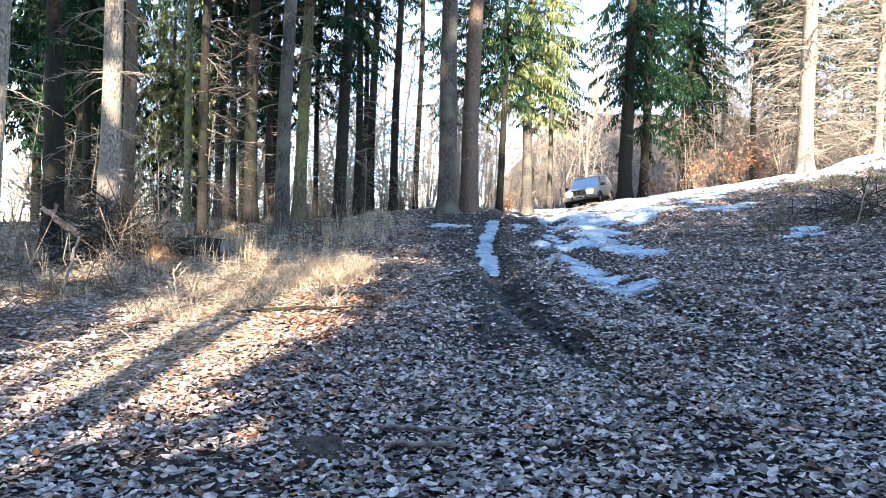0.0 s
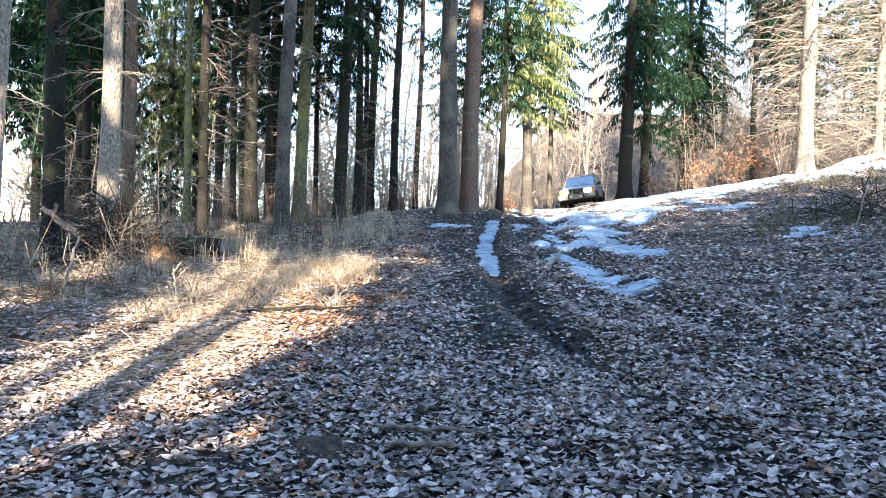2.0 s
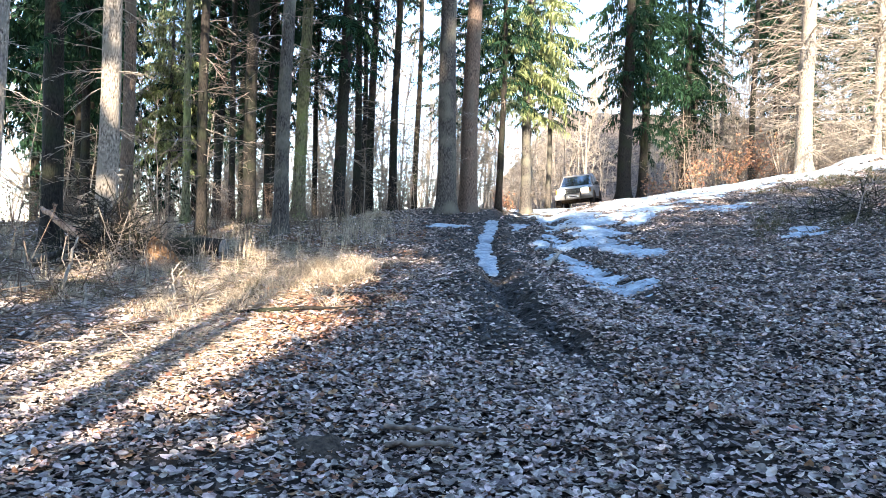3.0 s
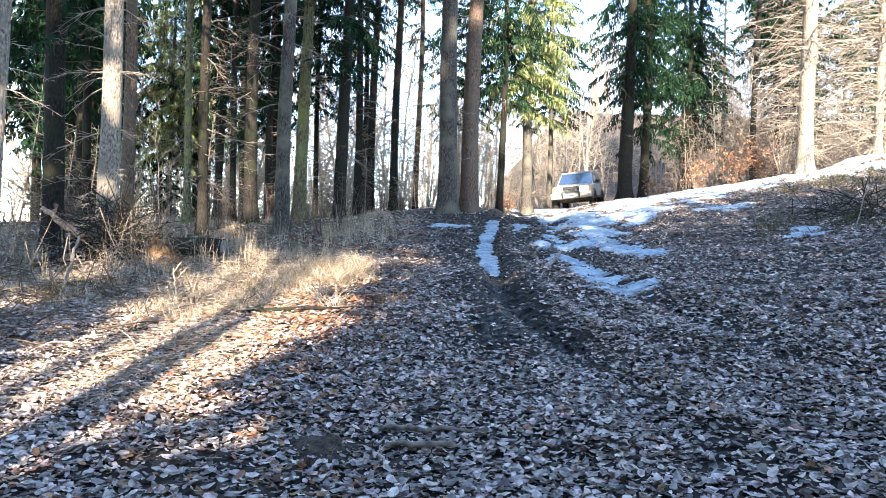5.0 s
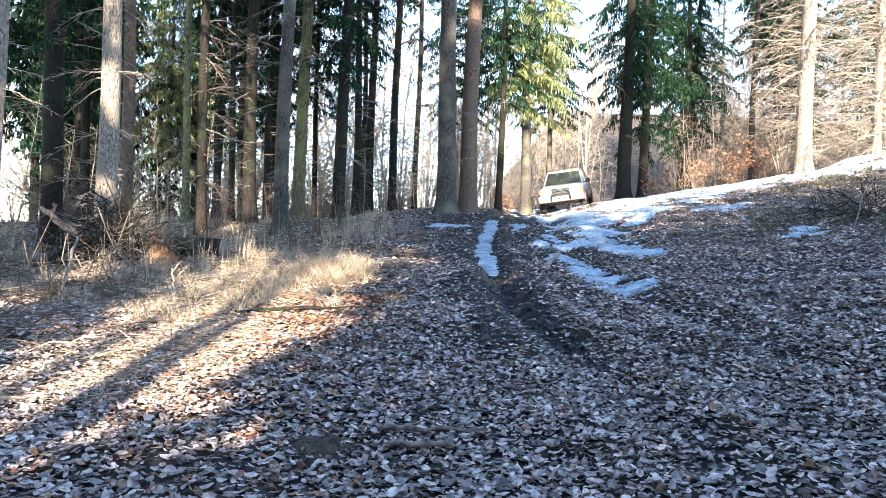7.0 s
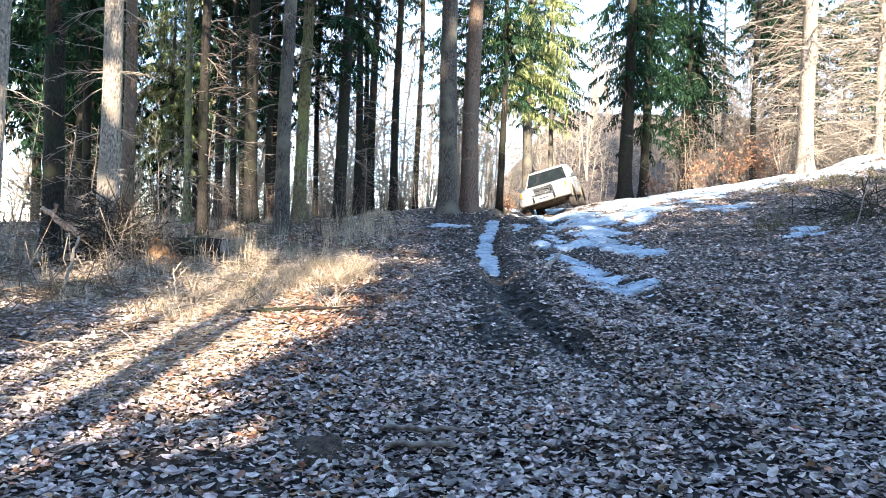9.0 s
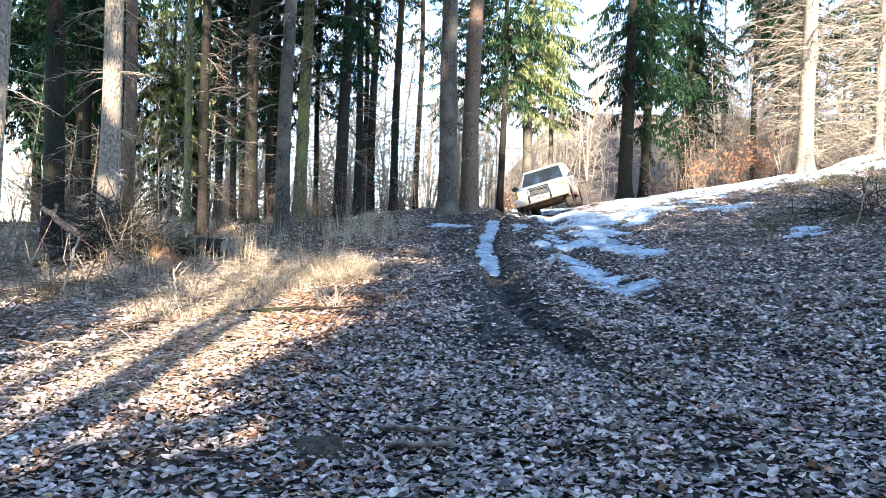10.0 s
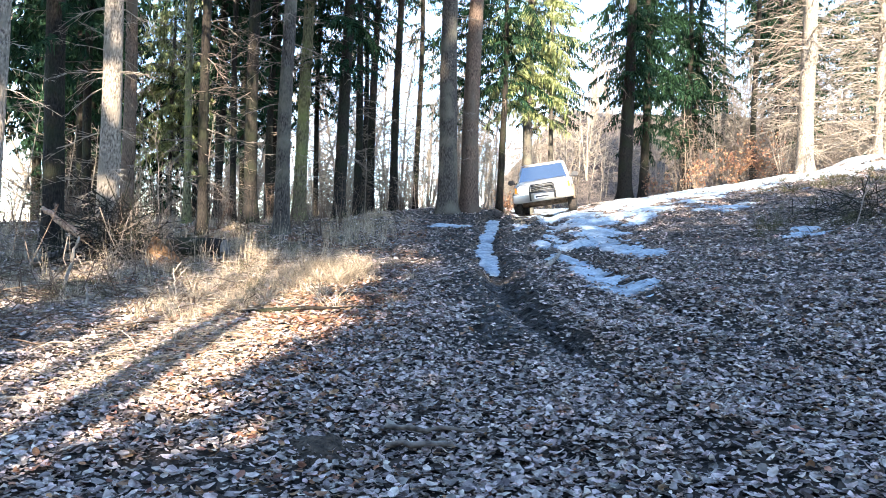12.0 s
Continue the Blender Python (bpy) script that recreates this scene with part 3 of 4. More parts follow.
GREY, DARK, MOSSY, PALE = "tall spruce with grey bark and dead lower branches", "spruce trunk coloured dark for shade, with drooping green boughs", \
    "slim spruce with mossy green bark", "spruce with bark coloured sunlit-pale and bare twigs"
WOOD = (  # x, y, girth, bark, crown, label, dead branches, lean
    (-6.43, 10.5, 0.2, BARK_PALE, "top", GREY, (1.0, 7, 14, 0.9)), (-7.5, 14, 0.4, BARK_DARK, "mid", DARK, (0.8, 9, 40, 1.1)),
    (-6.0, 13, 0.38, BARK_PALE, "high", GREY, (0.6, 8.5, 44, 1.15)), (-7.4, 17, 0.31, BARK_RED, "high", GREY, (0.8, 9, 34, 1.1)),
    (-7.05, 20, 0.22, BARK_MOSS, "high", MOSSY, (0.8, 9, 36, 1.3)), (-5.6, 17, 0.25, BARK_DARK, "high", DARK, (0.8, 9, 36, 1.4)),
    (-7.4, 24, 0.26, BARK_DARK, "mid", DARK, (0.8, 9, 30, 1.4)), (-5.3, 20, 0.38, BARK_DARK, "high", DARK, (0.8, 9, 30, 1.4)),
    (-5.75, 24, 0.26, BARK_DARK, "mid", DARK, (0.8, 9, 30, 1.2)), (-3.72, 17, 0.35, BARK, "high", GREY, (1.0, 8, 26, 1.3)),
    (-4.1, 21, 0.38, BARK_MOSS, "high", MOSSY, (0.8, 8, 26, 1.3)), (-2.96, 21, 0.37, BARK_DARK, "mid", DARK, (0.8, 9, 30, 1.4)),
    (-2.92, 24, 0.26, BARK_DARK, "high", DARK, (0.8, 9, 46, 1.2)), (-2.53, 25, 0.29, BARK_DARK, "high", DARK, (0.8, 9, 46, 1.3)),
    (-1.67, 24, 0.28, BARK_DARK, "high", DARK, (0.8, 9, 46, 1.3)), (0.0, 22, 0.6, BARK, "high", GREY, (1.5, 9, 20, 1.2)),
    (0.74, 22.5, 0.55, BARK_RED, "high", "large spruce with red-brown bark beside the track", (1.5, 9, 16, 1.2)),
    (2.08, 28, 0.28, BARK_DARK, "mid_short", DARK, (0.8, 9, 20, 1.2)), (3.26, 30, 0.45, BARK, "bright", "spruce with hanging boughs coloured a sunlit yellow-green", (0.6, 4, 16, 1.2)),
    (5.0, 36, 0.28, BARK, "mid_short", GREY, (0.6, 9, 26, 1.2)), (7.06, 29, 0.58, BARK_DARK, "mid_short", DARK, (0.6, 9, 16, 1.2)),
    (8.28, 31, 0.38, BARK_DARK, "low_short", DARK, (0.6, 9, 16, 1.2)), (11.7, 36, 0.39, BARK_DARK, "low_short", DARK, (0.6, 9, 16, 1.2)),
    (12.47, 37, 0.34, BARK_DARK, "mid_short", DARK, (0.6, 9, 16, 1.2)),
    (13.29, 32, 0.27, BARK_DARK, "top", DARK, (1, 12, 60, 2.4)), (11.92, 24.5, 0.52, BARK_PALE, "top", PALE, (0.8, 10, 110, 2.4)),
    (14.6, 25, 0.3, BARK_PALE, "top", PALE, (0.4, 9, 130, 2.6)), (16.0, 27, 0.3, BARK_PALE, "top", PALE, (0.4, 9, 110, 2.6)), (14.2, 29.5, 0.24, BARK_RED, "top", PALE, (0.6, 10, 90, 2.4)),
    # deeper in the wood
    (-15, 30, 0.3, BARK_DARK, "mid", DARK, None), (-13.2, 34, 0.26, BARK_DARK, "low_short", DARK, None), (-12.0, 32, 0.24, BARK, "bright", "spruce with hanging boughs coloured a sunlit yellow-green", None), (-10.6, 33, 0.24, BARK_DARK, "mid_short", DARK, None), (-8.6, 31, 0.3, BARK_DARK, "mid", DARK, None),
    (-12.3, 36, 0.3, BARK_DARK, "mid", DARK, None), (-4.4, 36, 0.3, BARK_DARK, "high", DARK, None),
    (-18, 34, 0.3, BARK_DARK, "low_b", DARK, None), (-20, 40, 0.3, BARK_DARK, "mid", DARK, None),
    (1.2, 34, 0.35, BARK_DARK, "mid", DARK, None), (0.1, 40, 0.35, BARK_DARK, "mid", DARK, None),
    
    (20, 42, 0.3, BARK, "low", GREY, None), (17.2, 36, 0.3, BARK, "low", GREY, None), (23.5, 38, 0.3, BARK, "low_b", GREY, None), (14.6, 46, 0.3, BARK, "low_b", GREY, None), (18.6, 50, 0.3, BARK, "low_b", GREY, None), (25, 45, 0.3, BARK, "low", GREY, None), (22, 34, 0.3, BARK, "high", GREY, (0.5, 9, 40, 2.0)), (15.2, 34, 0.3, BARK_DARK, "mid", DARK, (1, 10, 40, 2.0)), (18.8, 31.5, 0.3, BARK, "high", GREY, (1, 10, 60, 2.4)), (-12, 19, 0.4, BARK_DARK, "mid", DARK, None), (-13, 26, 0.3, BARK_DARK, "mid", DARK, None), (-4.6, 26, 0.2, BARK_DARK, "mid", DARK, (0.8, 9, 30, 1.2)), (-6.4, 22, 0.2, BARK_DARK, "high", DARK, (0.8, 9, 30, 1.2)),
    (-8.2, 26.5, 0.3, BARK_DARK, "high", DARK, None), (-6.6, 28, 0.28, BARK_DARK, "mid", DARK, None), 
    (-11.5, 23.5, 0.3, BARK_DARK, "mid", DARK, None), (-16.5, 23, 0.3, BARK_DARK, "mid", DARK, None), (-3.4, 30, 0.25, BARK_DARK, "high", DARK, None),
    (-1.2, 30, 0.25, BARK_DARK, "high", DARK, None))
for row in WOOD:
    spruce(*row)

# unseen spruces added behind the track's foot, to shade it, the verge and the car
SHADE = (  # x, y, crown
    (-0.1, -12, "dense_short"), (3.0, -13, "dense_short"), (5.8, -12, "dense_short"), (8.8, -13, "dense"), (12, -12, "dense"), (15.5, -13, "dense"),
    (1.6, -16, "dense"), (4.4, -16.5, "dense"), (7.3, -16, "dense"), (10.5, -16, "dense"), (14, -16, "dense"), (-2.8, -12, "slim"), (-1.2, -11.5, "young_tall"), (-2.6, -12.5, "slim"), (-2.1, -11.2, "young"),
    (-4.75, -12, "column"), (-8.2, -12, "dense_tall"), (-12.5, -13, "dense_tall"), (-16, -12, "dense_tall"), (-10.5, -17, "dense_tall"), (-14.2, -17, "dense_tall"),
    (-20, -15, "dense_tall"), (-0.5, -20, "veil"), (-3.5, -20.5, "veil"), (-5.2, -21, "veil_narrow"), (3.0, -20, "dense"), (6.0, -20, "dense"), (9, -20, "dense"), (5.6, -20, "veil_narrow"), (7.4, -13.5, "dense"), (10.4, -13, "dense"), (13.8, -12.5, "dense"), (17.5, -15, "dense"), (20.5, -13, "dense"), (-4.5, -11.4, "young_tall"), (-3.5, -11.0, "young"), (-2.8, -11.3, "young"), (-5.2, -11.2, "young"), (6.5, -20.6, "veil_narrow"))
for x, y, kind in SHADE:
    spruce(x, y, 0.34, BARK_DARK, kind, "dense dark spruce out of view, added to cast shade", None)


# ---- car ----
def ring(hw, y, z0, z1, r, n=5):
    """Rounded rectangle in the xz plane at y."""
    pts = []
    for cx, cz, a0 in ((hw - r, z1 - r, 0), (-hw + r, z1 - r, 90), (-hw + r, z0 + r, 180), (hw - r, z0 + r, 270)):
        for k in range(n):
            a = radians(a0 + 90 * k / (n - 1))
            pts.append((cx + r * math.cos(a), y, cz + r * math.sin(a)))
    return pts


def loft(rings, mat, name, smooth_shade=True):
    s, n = Soup(), len(rings[0])
    v = [p for r in rings for p in r]
    f = [(i * n + j, i * n + (j + 1) % n, (i + 1) * n + (j + 1) % n, (i + 1) * n + j) for i in range(len(rings) - 1) for j in range(n)]
    f += [tuple(range(n))[::-1], tuple((len(rings) - 1) * n + j for j in range(n))]
    s.add(v, f)
    return s.mesh(name, mat, smooth_shade)


def slab(corners, thick, mat, name, bevel=0.0):
    """A panel on four corners, given thickness along its normal, with softened edges."""
    bm = bmesh.new()
    q = [Vector(c) for c in corners]
    nrm = (q[1] - q[0]).cross(q[3] - q[0]).normalized() * thick
    vs = [bm.verts.new(c) for c in q] + [bm.verts.new(c - nrm) for c in q]
    for k in ((0, 1, 2, 3), (7, 6, 5, 4), (0, 4, 5, 1), (1, 5, 6, 2), (2, 6, 7, 3), (3, 7, 4, 0)):
        bm.faces.new([vs[i] for i in k])
    bmesh.ops.recalc_face_normals(bm, faces=bm.faces)
    if bevel:
        bmesh.ops.bevel(bm, geom=list(bm.edges), offset=bevel, segments=2, affect="EDGES")
    me = bpy.data.meshes.new(name)
    bm.to_mesh(me)
    bm.free()
    me.materials.append(mat)
    return me


def box(c, size, mat, name, bevel=0.01):
    x, y, z = (k / 2 for k in size)
    return slab([(c[0] - x, c[1] - y, c[2] + z), (c[0] + x, c[1] - y, c[2] + z), (c[0] + x, c[1] + y, c[2] + z), (c[0] - x, c[1] + y, c[2] + z)], size[2], mat, name, bevel)


def lathe(profile, mat, name, n=28):
    """Profile of (radius, x) turned about the x axis."""
    s = Soup()
    v = [(x, r * math.cos(2 * math.pi * k / n), r * math.sin(2 * math.pi * k / n)) for r, x in profile for k in range(n)]
    f = [(i * n + j, i * n + (j + 1) % n, (i + 1) * n + (j + 1) % n, (i + 1) * n + j) for i in range(len(profile) - 1) for j in range(n)]
    s.add(v, f)
    return s.mesh(name, mat, True)


def build_car():
    """A boxy off-road car, front towards -y, wheels on z = 0."""
    paint = material("silver_paint", (0.35, 0.335, 0.32), (0.45, 0.435, 0.415), 3, 0.3, 0.02, metal=0.25, coat=0.6, blotch=(0.33, 0.29, 0.24), blotch_scale=1.2)
    mud = material("muddy_cladding", (0.07, 0.05, 0.035), (0.2, 0.14, 0.1), 12, 0.8, 0.3)
    black, rubber = plain("black_plastic", (0.02, 0.02, 0.022), 0.5), material("tyre_rubber", (0.02, 0.019, 0.018), (0.07, 0.055, 0.045), 14, 0.9, 0.4)
    chrome, glass = plain("bright_metal", (0.6, 0.6, 0.6), 0.2, 0.9), plain("dark_tinted_glass", (0.02, 0.025, 0.03), 0.03, spec=1.0, coat=1.0)
    glass.node_tree.nodes["Principled BSDF"].inputs["IOR"].default_value = 2.7
    alloy, lamp = plain("wheel_alloy", (0.42, 0.41, 0.4), 0.4, 0.7), plain("lit_headlamp_glass", (0.8, 0.78, 0.7), 0.1, glow=9.0)
    amber, plate_white = plain("amber_lens", (0.7, 0.25, 0.03), 0.2), plain("white_plate", (0.75, 0.75, 0.75), 0.4)
    car = tagged(new("off_road_car"), "muddy silver off-road car with bull bar and lit headlamps", "car")
    body = part("body", loft([ring(0.74, -2.01, 0.57, 0.97, 0.12), ring(0.81, -1.95, 0.52, 1.02, 0.14), ring(0.84, -1.84, 0.49, 1.05, 0.15), ring(0.86, -1.5, 0.48, 1.09, 0.14), ring(0.87, -0.7, 0.48, 1.14, 0.1),
                              ring(0.87, 0.8, 0.48, 1.15, 0.1), ring(0.86, 1.9, 0.5, 1.15, 0.1), ring(0.82, 2.02, 0.55, 1.1, 0.1)], paint, "body"), car)
    part("bonnet", loft([ring(0.6, -1.93, 0.98, 1.03, 0.025), ring(0.66, -1.8, 1.0, 1.075, 0.035), ring(0.7, -1.4, 1.0, 1.135, 0.035), ring(0.72, -0.78, 1.0, 1.175, 0.035)], paint, "bonnet"), car)
    # glasshouse: pillars carry the roof
    lo = {"a": (0.76, -0.84, 1.12), "b": (0.8, 0.25, 1.13), "c": (0.8, 1.2, 1.13), "d": (0.77, 1.98, 1.13)}
    hi = {"a": (0.63, -0.2, 1.7), "b": (0.66, 0.3, 1.72), "c": (0.66, 1.2, 1.72), "d": (0.63, 1.86, 1.68)}
    part("roof", loft([ring(0.6, -0.26, 1.67, 1.715, 0.02), ring(0.67, -0.12, 1.66, 1.755, 0.04), ring(0.69, 0.6, 1.66, 1.785, 0.05), ring(0.69, 1.5, 1.66, 1.775, 0.05), ring(0.64, 1.93, 1.64, 1.72, 0.03)], paint, "roof"), car)
    for sx in (-1, 1):
        for k in "abcd":
            s = Soup()
            tube(s, [(sx * lo[k][0], lo[k][1], lo[k][2] - 0.05), (sx * hi[k][0], hi[k][1], hi[k][2] - 0.02)], [0.05, 0.04], 8)
            part("pillar", s.mesh("pillar", paint, True), car)
        for p, q in ("ab", "bc", "cd"):
            cs = [(sx * (lo[p][0] - 0.01), lo[p][1], lo[p][2]), (sx * (lo[q][0] - 0.01), lo[q][1], lo[q][2]), (sx * (hi[q][0] - 0.01), hi[q][1], hi[q][2] - 0.03), (sx * (hi[p][0] - 0.01), hi[p][1], hi[p][2] - 0.03)]
            part("side_window", slab(cs if sx > 0 else cs[::-1], 0.02, glass, "side_window"), car, "dark tinted side window")
    part("windscreen", slab([(-0.74, -0.86, 1.13), (0.74, -0.86, 1.13), (0.61, -0.24, 1.69), (-0.61, -0.24, 1.69)], 0.02, glass, "windscreen"), car, "windscreen mirroring the blue sky")
    part("rear_window", slab([(0.73, 2.0, 1.15), (-0.73, 2.0, 1.15), (-0.6, 1.9, 1.66), (0.6, 1.9, 1.66)], 0.02, glass, "rear_window"), car)
    for sx in (-0.35, 0.2):
        s = Soup()
        tube(s, [(sx, -0.9, 1.15), (sx + 0.25, -0.85, 1.18), (sx + 0.45, -0.83, 1.19)], [0.01, 0.008, 0.006], 5)
        part("wiper", s.mesh("wiper", black), car)
    # front
    grille = part("grille", box((0, -2.0, 0.88), (0.66, 0.05, 0.22), black, "grille"), car)
    for k in range(4):
        part("slat", box((0, -2.03, 0.8 + 0.052 * k), (0.62, 0.03, 0.022), chrome, "slat", 0.005), grille)
    for sx in (-1, 1):
        hl = part("headlight", box((sx * 0.54, -1.985, 0.88), (0.36, 0.08, 0.23), chrome, "headlight", 0.03), car, "rectangular headlamp, switched on")
        part("lens", box((sx * 0.54, -2.03, 0.88), (0.31, 0.03, 0.18), lamp, "lens", 0.014), hl)
        part("indicator", box((sx * 0.775, -1.965, 0.88), (0.06, 0.1, 0.18), amber, "indicator", 0.012), car, "amber turn lamp")
    bumper = part("front_bumper", loft([ring(0.84, -2.16, 0.5, 0.7, 0.06), ring(0.88, -2.1, 0.46, 0.74, 0.07), ring(0.88, -1.75, 0.46, 0.72, 0.07)], paint, "front_bumper"), car, "silver front bumper")
    part("rear_bumper", loft([ring(0.87, 1.85, 0.5, 0.72, 0.06), ring(0.86, 2.12, 0.5, 0.7, 0.06)], mud, "rear_bumper"), car)
    plate = part("number_plate", box((0, -2.185, 0.6), (0.5, 0.02, 0.11), plate_white, "number_plate", 0.004), car)
    part("dark_bar", box((0, -2.198, 0.6), (0.4, 0.008, 0.05), black, "dark_bar", 0.002), plate)
    bar = new("bull_bar")
    bar.parent = car
    for pts in ([(-0.36, -2.22, 0.5), (-0.36, -2.24, 0.9), (-0.31, -2.2, 0.98), (0.31, -2.2, 0.98), (0.36, -2.24, 0.9), (0.36, -2.22, 0.5)], [(-0.36, -2.23, 0.75), (0.36, -2.23, 0.75)],
                [(-0.36, -2.2, 0.6), (-0.36, -2.0, 0.6)], [(0.36, -2.2, 0.6), (0.36, -2.0, 0.6)]):
        s = Soup()
        tube(s, pts, [0.026] * len(pts), 8)
        part("bar", s.mesh("bar", black, True), bar)
    # sides
    for sx in (-1, 1):
        mirror = part("mirror", box((sx * 0.98, -0.72, 1.2), (0.2, 0.12, 0.16), black, "mirror", 0.03), car, "black door mirror")
        part("arm", box((sx * 0.86, -0.7, 1.15), (0.12, 0.05, 0.04), black, "arm"), mirror)
        part("sill", box((sx * 0.86, 0, 0.5), (0.08, 1.6, 0.1), mud, "sill", 0.02), car, "mud-splashed side step")
        for y0, y1 in ((-0.66, 0.22), (0.28, 1.1)):
            d = part("door", box((sx * 0.872, (y0 + y1) / 2, 0.84), (0.02, y1 - y0, 0.54), paint, "door", 0.008), car)
            part("handle", box((sx * 0.89, y1 - 0.14, 1.0), (0.03, 0.14, 0.03), black, "handle", 0.008), d)
        part("rail", box((sx * 0.6, 0.7, 1.82), (0.035, 1.7, 0.03), black, "rail", 0.01), car, "roof rail")
        for y in (-1.32, 1.3):
            s = Soup()
            a = np.linspace(0, math.pi, 13)
            tube(s, np.stack([np.full(13, sx * 0.88), y + 0.42 * np.cos(a), 0.4 + 0.42 * np.sin(a)], 1), [0.045] * 13, 8)
            part("wheel_arch", s.mesh("wheel_arch", mud, True), car, "dark muddy wheel-arch flare")
            s = Soup()
            arc = [(sx * 0.876, y + 0.39 * math.cos(q), 0.42 + 0.39 * math.sin(q)) for q in np.linspace(0, math.pi, 13)]
            s.add(arc + [(p[0] - sx * 0.03, p[1], p[2]) for p in arc], [tuple(range(13)), tuple(range(25, 12, -1))])
            part("wheel_well", s.mesh("wheel_well", black), car, "dark wheel opening")
    part("underbody", box((0, 0, 0.44), (1.3, 3.4, 0.16), mud, "underbody", 0.03), car, "dark muddy underbody")
    for y in (-1.32, 1.3):
        s = Soup()
        tube(s, [(-0.7, y, 0.36), (0.7, y, 0.36)], [0.06, 0.06], 10)
        part("axle", s.mesh("axle", mud, True), car)
    tyre = lathe([(0.22, -0.11), (0.32, -0.125), (0.36, -0.1), (0.37, -0.05), (0.37, 0.05), (0.36, 0.1), (0.32, 0.125), (0.22, 0.11)], rubber, "tyre")
    rim = lathe([(0.225, -0.1), (0.215, -0.07), (0.19, 0.05), (0.1, 0.075), (0.001, 0.08)], alloy, "rim")
    rim_l = lathe([(0.225, 0.1), (0.215, 0.07), (0.19, -0.05), (0.1, -0.075), (0.001, -0.08)], alloy, "rim")
    for ob in car.children_recursive:  # a low-built car
        if ob.data and ob.data.users == 1:
            ob.data.transform(Matrix.Diagonal((1.0, 1.0, 0.93, 1.0)))
    wheels = []
    for sx in (-1, 1):
        for y in (-1.32, 1.3):
            w = new("wheel")
            w.parent = car
            w.location = (sx * 0.8, y, 0.37)
            part("tyre", tyre, w)
            part("rim", rim if sx > 0 else rim_l, w, "silver alloy rim")
            wheels.append(w)
    return car, wheels


car, wheels = build_car()

# seconds, x and y of the car, heading from straight towards the camera, lean
DRIVE = ((0, 7.8, 39.4, 26, 1), (0.8, 7.5, 38.7, 25, 1), (1.5, 7.12, 37.9, 21, 1), (2.2, 6.98, 37.2, 18, 0), (3.0, 6.7, 36.4, 18, 1), (4.0, 6.42, 34.9, 18, 1), (5.0, 6.05, 33.3, 19, 0),
         (5.6, 5.75, 32.3, 19, 0), (6.2, 5.45, 31.4, 19, 0), (7.0, 5.1, 30.3, 16, 0), (8.0, 4.5, 28.4, 17, 2), (9.0, 4.1, 26.8, 18, 4), (9.6, 3.95, 26.4, 18, 4), (10.2, 3.74, 25.6, 17, 5),
         (10.8, 3.56, 25.0, 15, 5), (11.2, 3.47, 24.5, 13, 4), (11.6, 3.39, 24.0, 12, 2), (12.0, 3.31, 23.6, 11, 0))


def motions():
    T = np.array(DRIVE, float)
    times = np.round(np.arange(0, 12.01, 0.2), 2)
    x, y, turn, lean = (np.interp(times, T[:, 0], T[:, k]) for k in (1, 2, 3, 4))
    rows = []
    for t, a, b, h, r in zip(times, x, y, turn, lean):
        c, s = math.cos(radians(h)), math.sin(radians(h))
        side, ahead = np.array([c, s]), np.array([-s, -c])
        # the plane under the four wheels
        fr, bk = np.array([a, b]) + 1.3 * ahead, np.array([a, b]) - 1.3 * ahead
        zf = np.mean([gz(*(fr + k * side)) for k in (-0.74, 0.74)])
        zb = np.mean([gz(*(bk + k * side)) for k in (-0.74, 0.74)])
        zr = np.mean([gz(*(p + 0.74 * side)) for p in (fr, bk)])
        zl = np.mean([gz(*(p - 0.74 * side)) for p in (fr, bk)])
        pitch, bank = math.degrees(math.atan2(zb - zf, 2.6)), math.degrees(math.atan2(zr - zl, 1.48))
        rows.append((float(t), pose(a, b, (zf + zb) / 2 + 0.02, 0, 0, -h) @ pose(0, 0, 0, pitch, -(bank + r), 0)))
    walk(car, rows)
    gone = np.concatenate([[0], np.cumsum(np.hypot(np.diff(x), np.diff(y)))])
    for w in wheels:
        p = w.location.copy()
        walk(w, [(float(t), pose(*p) @ pose(0, 0, 0, math.degrees(g / 0.37))) for t, g in zip(times, gone)])


# ---- undergrowth ----
def sapling(seed, h, spread, stems=1, twigs=60, thick=0.018):
    """A bare young tree: wavering stems with forking twigs, as vertices and faces."""
    rng = np.random.default_rng(seed)
    s = Soup()
    for _ in range(stems):
        t = np.linspace(0, 1, 7)
        a, out = rng.uniform(0, 6.28), spread * (0.3 if stems == 1 else 1.0) * rng.uniform(0.2, 1)
        hh = h * rng.uniform(0.6, 1.0)
        line = np.stack([np.cos(a) * out * t + rng.normal(0, 0.03 * h / 4, 7) * t, np.sin(a) * out * t + rng.normal(0, 0.03 * h / 4, 7) * t, hh * t - 0.1], 1)
        tube(s, line, thick * (1.1 - t), 4, False)
        for _ in range(twigs // stems):
            k = rng.uniform(0.12, 0.98)
            p = np.array([np.interp(k, t, line[:, i]) for i in range(3)])
            b, L = rng.uniform(0, 6.28), spread * rng.uniform(0.25, 1.0) * (1.15 - 0.7 * k)
            d = np.array([math.cos(b), math.sin(b), rng.uniform(-0.1, 0.9)])
            q = p + d * L
            mid = (p + q) / 2 + rng.normal(0, 0.06 * L, 3)
            tube(s, [p, mid, q], [thick * 0.4, thick * 0.28, thick * 0.1], 3, False)
            for _ in range(3):
                e = mid + (q - mid) * rng.uniform(0, 0.9)
                g = e + L * rng.uniform(0.15, 0.45) * (d * 0.6 + rng.normal(0, 0.5, 3))
                tube(s, [e, g], [thick * 0.2, thick * 0.08], 3, False)
    return np.concatenate(s.v), s.f


